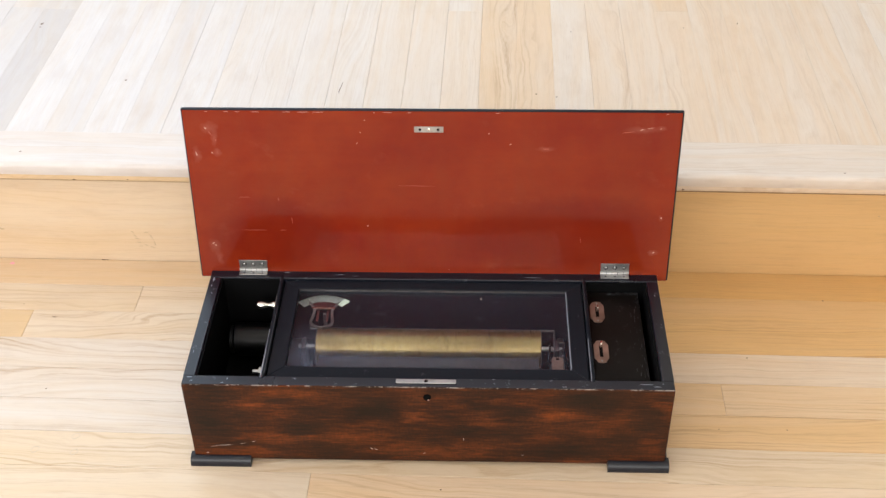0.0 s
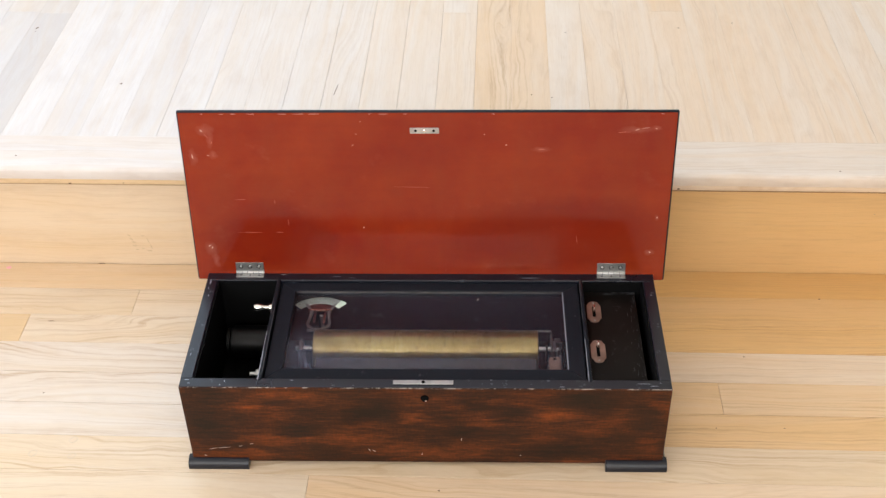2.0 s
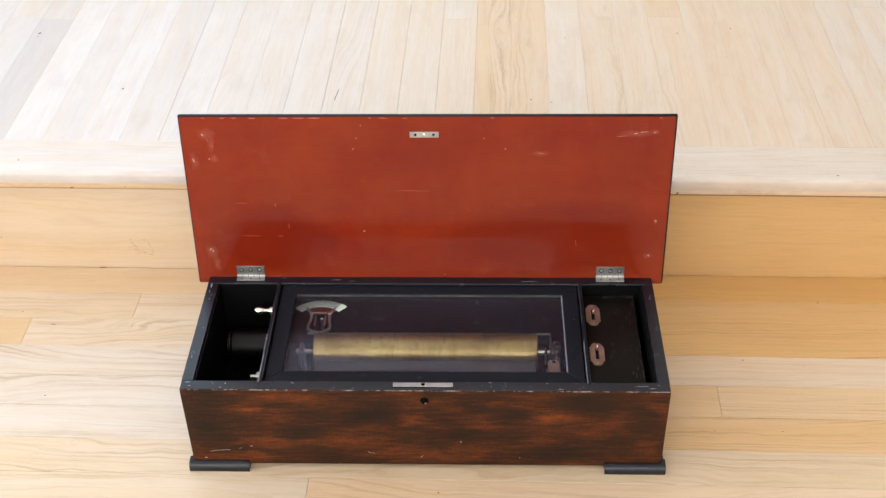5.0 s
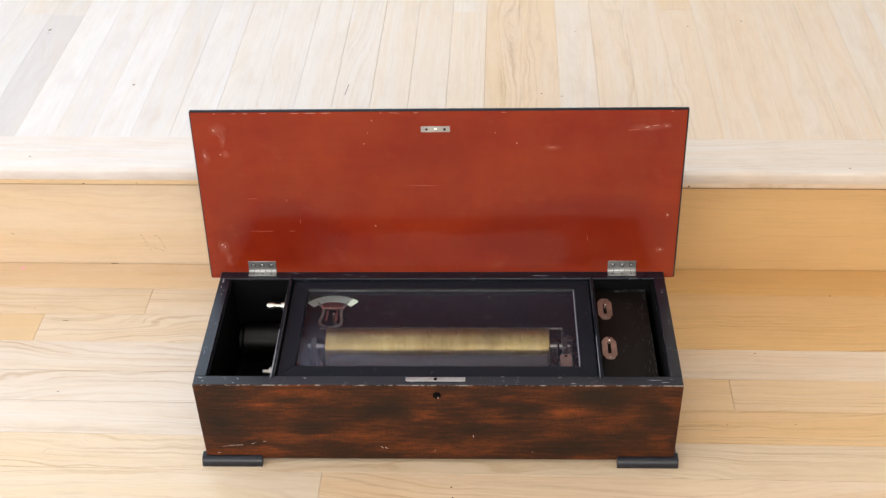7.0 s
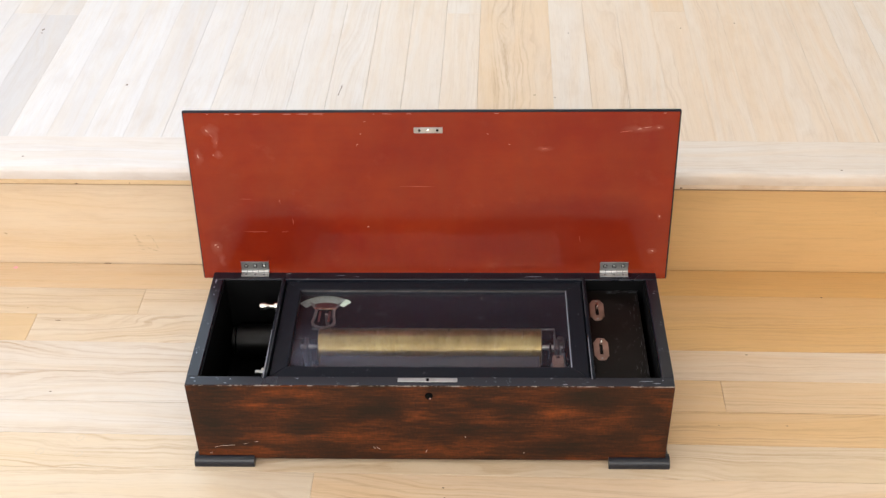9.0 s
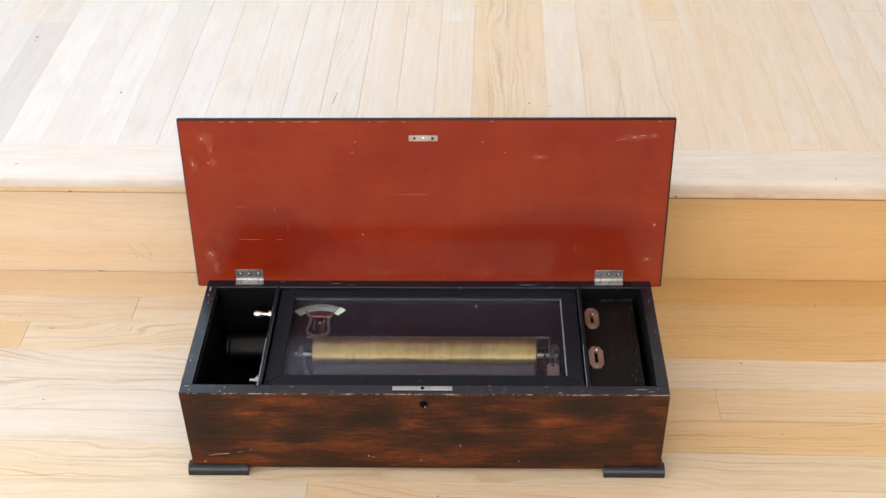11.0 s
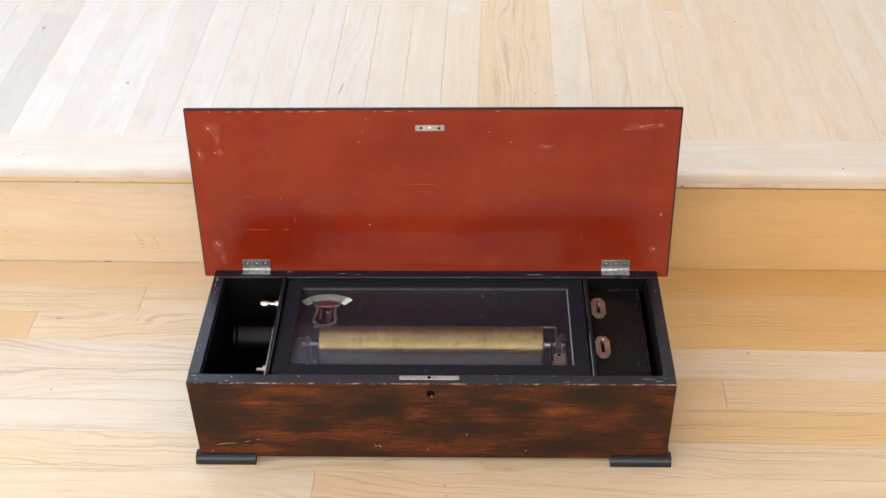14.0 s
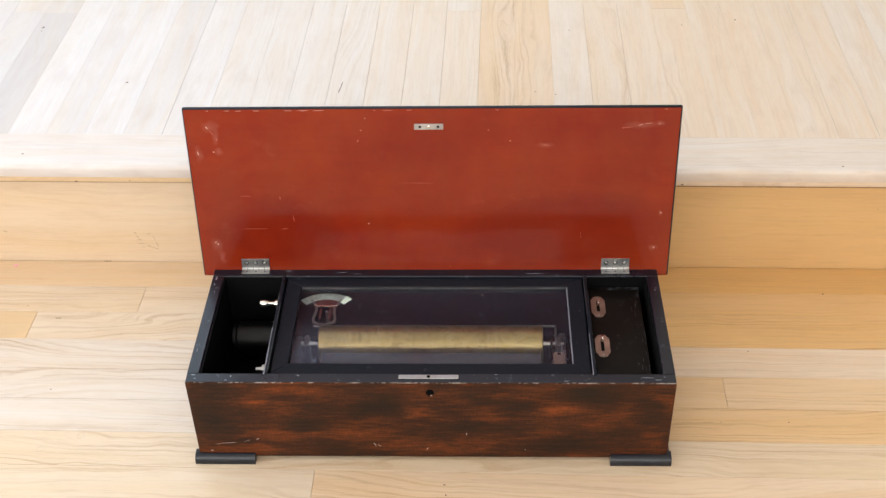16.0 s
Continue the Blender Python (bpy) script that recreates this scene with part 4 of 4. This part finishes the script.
# ---- floors of oak strips, board by board ----
GAP = 0.0002
rnd_edge = random.Random(64)


def plank_mesh(length, width, ease, thick=0.012):
    """A board with its top at z = 0, eased at the edges; local x runs along it."""
    bm = bmesh.new()
    w, c = width / 2 - ease / 3, ease
    e = min(c, 0.0003)
    l = length / 2 - e / 3
    low = [bm.verts.new(p) for p in ((-l, -w, -thick), (l, -w, -thick), (l, w, -thick), (-l, w, -thick))]
    mid = [bm.verts.new(p) for p in ((-l, -w, -c), (l, -w, -c), (l, w, -c), (-l, w, -c))]
    top = [bm.verts.new(p) for p in ((-l + e, -w + c, 0), (l - e, -w + c, 0), (l - e, w - c, 0), (-l + e, w - c, 0))]
    for a, b in ((low, mid), (mid, top)):
        for k in range(4):
            bm.faces.new((a[k], a[(k + 1) % 4], b[(k + 1) % 4], b[k]))
    bm.faces.new(top)
    return bm


def plank(parent, length, width, m, tone, figure, cool=0.0, name="plank", ease=0.0003, warm=0.5):
    ob = part(name, plank_mesh(length, width, ease), M_OAK, parent, m=m)
    # the honey turns warmer with x
    ob.color = (tone, figure, cool, max(0.0, min(1.0, warm + 1.4 * m.translation.x)))
    return ob


bm = slab(bmesh.new(), X0, X1, Y0, RISER + 0.04, -0.03, -0.0125)
floor = tagged(part("floor", bm, M_OAK), "pale strip oak floor, boards running along the step", "floor", kind="structure")
floor.color = (0.5, 0.3, 0, 1)
rnd = random.Random(21)
# per row: end joints (metres along the row) and, from left to right, (tone, figure) of each board
ROWS = {
    0: ([0.02], [(0.50, 0.30), (0.96, 0.35)]),
    1: ([-0.4356, 0.05], [(0.34, 0.6), (0.24, 0.8), (0.82, 0.45)]),
    2: ([-0.580, 0.12], [(0.66, 0.15), (0.18, 0.85), (0.86, 1.2)]),
    3: ([-0.05], [(0.12, 1.1), (0.26, 0.5)]),
    4: ([-0.16, 0.377], [(0.14, 1.0), (0.66, 0.4), (0.52, 0.7)]),
    5: ([0.02], [(0.12, 0.9), (0.72, 1.1)]),
    6: ([1.1], [(0.42, 0.8), (0.62, 0.6)]),
    7: ([-0.144], [(0.34, 1.0), (0.38, 0.9)]),
    8: ([0.21], [(0.24, 0.8), (0.50, 0.7)]),
}
for k in range(46):
    joints, looks = ROWS.get(k, (sorted((rnd.uniform(-1.4, -0.1), rnd.uniform(0.2, 1.6))), [(rnd.random() * 0.7, rnd.random() * 0.8) for _ in range(3)]))
    ends = [-2.2, *joints, 2.9]
    for (a, b), (tone, figure) in zip(zip(ends, ends[1:]), looks):
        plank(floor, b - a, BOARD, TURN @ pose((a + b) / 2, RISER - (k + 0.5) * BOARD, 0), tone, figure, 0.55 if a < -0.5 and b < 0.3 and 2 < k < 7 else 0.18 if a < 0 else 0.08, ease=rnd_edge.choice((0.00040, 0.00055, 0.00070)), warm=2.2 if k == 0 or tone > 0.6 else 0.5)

bm = slab(bmesh.new(), X0, X1, RISER + 0.05, Y1, -0.03, STEP - 0.0125)
landing = tagged(part("landing", bm, M_OAK), "raised pale oak landing one step above the floor", "landing", kind="structure")
landing.color = (0.3, 0.3, 0, 1)


def nosing(front, z0, z1, r0, r1, back, x0, x1):
    """A long strip, its lower front edge rounded by r0, its upper one by r1."""
    bm = bmesh.new()
    pts = [(back, z0)]
    for k in range(0, 9):
        a = radians(-90 - 22.5 * k)
        r, zc = (r0, z0 + r0) if k < 4 else (r1, z1 - r1)
        pts.append((front + r + r * math.cos(a), zc + r * math.sin(a)))
    pts.append((back, z1))
    a = [bm.verts.new((x0, y, z)) for y, z in pts]
    b = [bm.verts.new((x1, y, z)) for y, z in pts]
    for k in range(len(pts)):
        bm.faces.new((a[k], b[k], b[(k + 1) % len(pts)], a[(k + 1) % len(pts)]))
    bm.faces.new(a)
    bm.faces.new(list(reversed(b)))
    return bm


# the step's front, in two lengths that meet behind the music box: (from, to, coolness, riser tone, strip's tone and
# coolness, warmth)
# their colours carry the light: cooler at left, warmer and shaded at right
for a, b, cool, tone, strip_tone, strip_cool, warm in ((-2.25, 0.03, 1.0, 0.46, 0.62, 0.0, 0.3), (0.0302, 2.95, 0.6, 0.88, 0.24, 0.3, 0.8)):
    ob = part("nosing_edge", nosing(NOSE + 0.0003, -0.0262, -0.0182, 0.001, 0.0002, RISER - 0.0005, a, b), M_OAK, landing, "tan oak strip under the nosing", TURN @ pose(0, 0, STEP), True)
    ob.color = (strip_tone, 0.8, strip_cool, warm)
    ob = part("nosing", nosing(NOSE, -0.0181, 0.0, 0.0002, 0.0060, JOINT - GAP / 2, a, b), M_OAK, landing, "rounded oak nosing board", TURN @ pose(0, 0, STEP), True)
    ob.color = (0.08, 0.5, cool, warm)
    ob = part("riser", slab(bmesh.new(), a, b, -0.09, 0.09, -0.018, 0.0), M_OAK, landing, "smooth oak riser board", TURN @ pose(0, RISER + 0.0008, 0.0780, 90, 0, 0))
    ob.color = (tone, 0.26, 0.2 if a < -1 else 0.0, warm)
    # brown joint line; the darker right length paints in the shadow under the nosing
    part("grime_line", slab(bmesh.new(), a, b, NOSE + 0.0008, NOSE + 0.004, -0.0280, -0.0263), M_GAP_SHADE if a > 0 else M_SCUFF, landing, "brown line painting joint and shadow under the nosing", TURN @ pose(0, 0, STEP))

# boards of the landing run away from the step: index from the joint at x = -0.124, tones of those with a look of their own
LOOKS = {-14: (0.0, 0.3), -13: (0.0, 0.3), -12: (0.0, 0.3), -11: (0.0, 0.3), -10: (0.0, 0.4), -9: (0.0, 0.2), -8: (0.06, 0.2), -7: (0.0, 0.2), -6: (0.14, 0.3), -5: (0.06, 0.4), -4: (0.14, 0.9), -3: (0.10, 0.8), -2: (0.10, 0.3), -1: (0.12, 0.5), 0: (0.15, 0.4),
         1: (0.16, 0.3), 2: (0.22, 0.45), 3: (0.50, 2.0), 4: (0.46, 2.0), 5: (0.10, 0.2), 6: (0.22, 1.7), 7: (0.18, 0.5), 8: (0.30, 0.6), 9: (0.22, 0.6), 10: (0.26, 0.4), 11: (0.16, 0.4), 12: (0.20, 0.4), 13: (0.14, 0.5)}
BREAKS = {2: [0.826], 8: [0.834], 6: [1.3], -10: [0.817], -11: [0.822], 14: [0.872], -3: [1.05]}
GREYED = {-14: 0.25, -13: 0.4, -12: 0.25, -11: 0.3, -10: 0.5, -8: 0.10, -6: 0.12, -5: 0.05}
BEYOND = {2: 0.02, 8: 0.40}
PITCH = 0.0569
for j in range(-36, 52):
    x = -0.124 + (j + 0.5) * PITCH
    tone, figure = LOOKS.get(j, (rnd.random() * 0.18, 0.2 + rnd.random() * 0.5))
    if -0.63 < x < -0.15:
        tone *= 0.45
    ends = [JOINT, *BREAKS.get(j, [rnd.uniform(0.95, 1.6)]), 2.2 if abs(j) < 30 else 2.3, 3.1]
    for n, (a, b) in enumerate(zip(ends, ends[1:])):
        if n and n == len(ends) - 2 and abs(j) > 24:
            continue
        # coolness rises board by board towards the left
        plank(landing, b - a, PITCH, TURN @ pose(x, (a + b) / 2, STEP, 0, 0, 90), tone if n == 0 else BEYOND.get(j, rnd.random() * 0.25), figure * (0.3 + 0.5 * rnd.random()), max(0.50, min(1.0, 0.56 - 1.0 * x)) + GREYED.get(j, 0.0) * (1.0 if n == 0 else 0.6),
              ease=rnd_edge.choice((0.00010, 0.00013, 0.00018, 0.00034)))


def spot(name, parent, x, y, z, w, h, material, label, turn=0.0, up=False):
    """A knot or stain, a hair's breadth proud of its board."""
    n = 10
    r2 = random.Random(round(x * 1000) + round(y * 77))
    pts = [((0.6 + 0.5 * r2.random()) * w / 2 * math.cos(2 * math.pi * k / n), (0.6 + 0.5 * r2.random()) * h / 2 * math.sin(2 * math.pi * k / n)) for k in range(n)]
    part(name, prism(bmesh.new(), pts, -0.0003, 0.0002), material, parent, label, pose(x, y, z, 90 if up else 0, 0, 0) @ pose(0, 0, 0, 0, 0, turn))


spot("dark_knot", floor, 0.0159, -0.0390, 0.0001, 0.0031, 0.0024, M_KNOT, "small dark knot in the oak", 0)
spot("dark_knot", floor, -0.5123, 0.1214, 0.0001, 0.0035, 0.0017, M_KNOT, "small dark knot in the oak", 0)
spot("dark_knot", floor, -0.5930, 0.2895, 0.0001, 0.0021, 0.0012, M_KNOT, "small dark knot in the oak", 0)
spot("dark_knot", floor, 0.5493, 0.3148, 0.0001, 0.0028, 0.0018, M_KNOT, "small dark knot in the oak", 0)
spot("dark_knot", floor, 0.4225, 0.1961, 0.0001, 0.0035, 0.0018, M_KNOT, "small dark knot in the oak", 0)
spot("dark_knot", floor, 0.3653, 0.0658, 0.0001, 0.0021, 0.0012, M_KNOT, "small dark knot in the oak", 0)
spot("dark_knot", floor, 0.4512, 0.0656, 0.0001, 0.0021, 0.0012, M_KNOT, "small dark knot in the oak", 0)
spot("dark_knot", floor, -0.5411, 0.2626, 0.0001, 0.0112, 0.0012, M_KNOT, "small dark knot in the oak", 0)
spot("dark_knot", floor, -0.5021, 0.3908, 0.0001, 0.0126, 0.0015, M_KNOT, "small dark knot in the oak", 0)
spot("dark_knot", floor, 0.0180, -0.0550, 0.0001, 0.0026, 0.0026, M_KNOT, "small dark knot in the oak", 0)
spot("pink_stain", floor, -0.6387, 0.3806, 0.0001, 0.0084, 0.0060, M_PINK, "faint pink stain on the oak", 0)
spot("dark_knot", landing, -0.6673, 0.7762, STEP + 0.0001, 0.0042, 0.0072, M_KNOT, "small dark knot in the oak", -20)
spot("dark_knot", landing, -0.6667, 0.7646, STEP + 0.0001, 0.0035, 0.0018, M_KNOT, "small dark knot in the oak", 0)
spot("dark_knot", landing, -0.4852, 0.5975, STEP + 0.0001, 0.0035, 0.0048, M_KNOT, "small dark knot in the oak", -30)
spot("dark_knot", landing, 0.3883, 0.7700, STEP + 0.0001, 0.0028, 0.0024, M_KNOT, "small dark knot in the oak", 0)
spot("dark_knot", landing, 0.4776, 0.7861, STEP + 0.0001, 0.0028, 0.0036, M_KNOT, "small dark knot in the oak", 0)
spot("dark_knot", landing, 0.2043, 0.7552, STEP + 0.0001, 0.0021, 0.0018, M_KNOT, "small dark knot in the oak", 0)
spot("dark_knot", landing, 0.1426, 0.5634, STEP + 0.0001, 0.0035, 0.0024, M_KNOT, "small dark knot in the oak", 0)
spot("dark_knot", landing, 0.1727, 0.5557, STEP + 0.0001, 0.0028, 0.0018, M_KNOT, "small dark knot in the oak", 0)
spot("dark_knot", landing, 0.5548, 0.3641, STEP + 0.0001, 0.0035, 0.0018, M_KNOT, "small dark knot in the oak", 0)
spot("dark_knot", landing, -0.5893, 0.4023, STEP + 0.0001, 0.0035, 0.0018, M_KNOT, "small dark knot in the oak", 0)
spot("dark_crack", landing, -0.1527, 0.5796, STEP + 0.0001, 0.0013, 0.0450, M_KNOT, "thin dark crack along a board", -7)
spot("scuff", landing, -0.6439, 0.3931, 0.0553, 0.0070, 0.0010, M_SCUFF, "faint dark scuff on the riser", -20, True)
for x, z, w, h, turn in ((-0.4500, 0.0545, 0.0050, 0.0009, -30), (-0.4478, 0.0475, 0.0060, 0.0009, -25), (-0.4450, 0.0420, 0.0070, 0.0010, -12), (-0.4440, 0.0350, 0.0080, 0.0008, -6), (-0.4420, 0.0280, 0.0070, 0.0008, 4),
                         (-0.4290, 0.0540, 0.0075, 0.0006, 6), (-0.4235, 0.0460, 0.0007, 0.0090, 18), (-0.4200, 0.0330, 0.0009, 0.0090, 14), (-0.4245, 0.0262, 0.0080, 0.0007, -14), (-0.4330, 0.0300, 0.0060, 0.0007, -28)):
    spot("scuff", landing, x, 0.3897 - 0.0174 * (x + 0.435), z, w, h, M_FAINT, "faint dark scuff on the riser", turn, True)
spot("scuff", landing, 0.6190, 0.3711, 0.1093, 0.0028, 0.0012, M_SCUFF, "faint dark scuff on the riser", 0, True)

spot("dark_knot", landing, -0.5096, 0.3704, 0.1622, 0.0060, 0.0022, M_KNOT, "small dark knot in the strip", 0, True)
spot("dark_knot", landing, -0.4330, 0.3691, 0.1640, 0.0030, 0.0010, M_KNOT, "small dark knot in the strip", 10, True)
spot("dark_knot", landing, 0.3375, 0.3557, 0.1640, 0.0040, 0.0026, M_KNOT, "small dark knot in the strip", 0, True)
# pale rings left by drops that dried on the boards
for x, y, r in ((-0.4503, 0.0389, 0.0044), (-0.4455, 0.0123, 0.0042), (-0.4960, 0.0158, 0.0046)):
    n = 20
    loop = [(1.25 * math.cos(2 * math.pi * k / n), (1 + 0.12 * math.sin(4 * math.pi * k / n)) * math.sin(2 * math.pi * k / n)) for k in range(n)]
    bm = bmesh.new()
    rings = [[bm.verts.new((q * a, q * b, h)) for a, b in loop] for q, h in ((r, 0.0), (r, 0.0003), (r - 0.0005, 0.0003), (r - 0.0005, 0.0))]
    for u, v in zip(rings, rings[1:] + rings[:1]):
        for k in range(n):
            bm.faces.new((u[k], u[(k + 1) % n], v[(k + 1) % n], v[k]))
    part("water_ring", bm, M_RING, floor, "faint dried water ring", pose(x, y, 0.0, 0, 0, 30))


def motions():
    """The barrel turns slowly, its front rising."""
    walk(cylinder, [(float(t), pose(0, CY, CZ, -7.0 * t, 0, 0)) for t in range(17)])


motions()
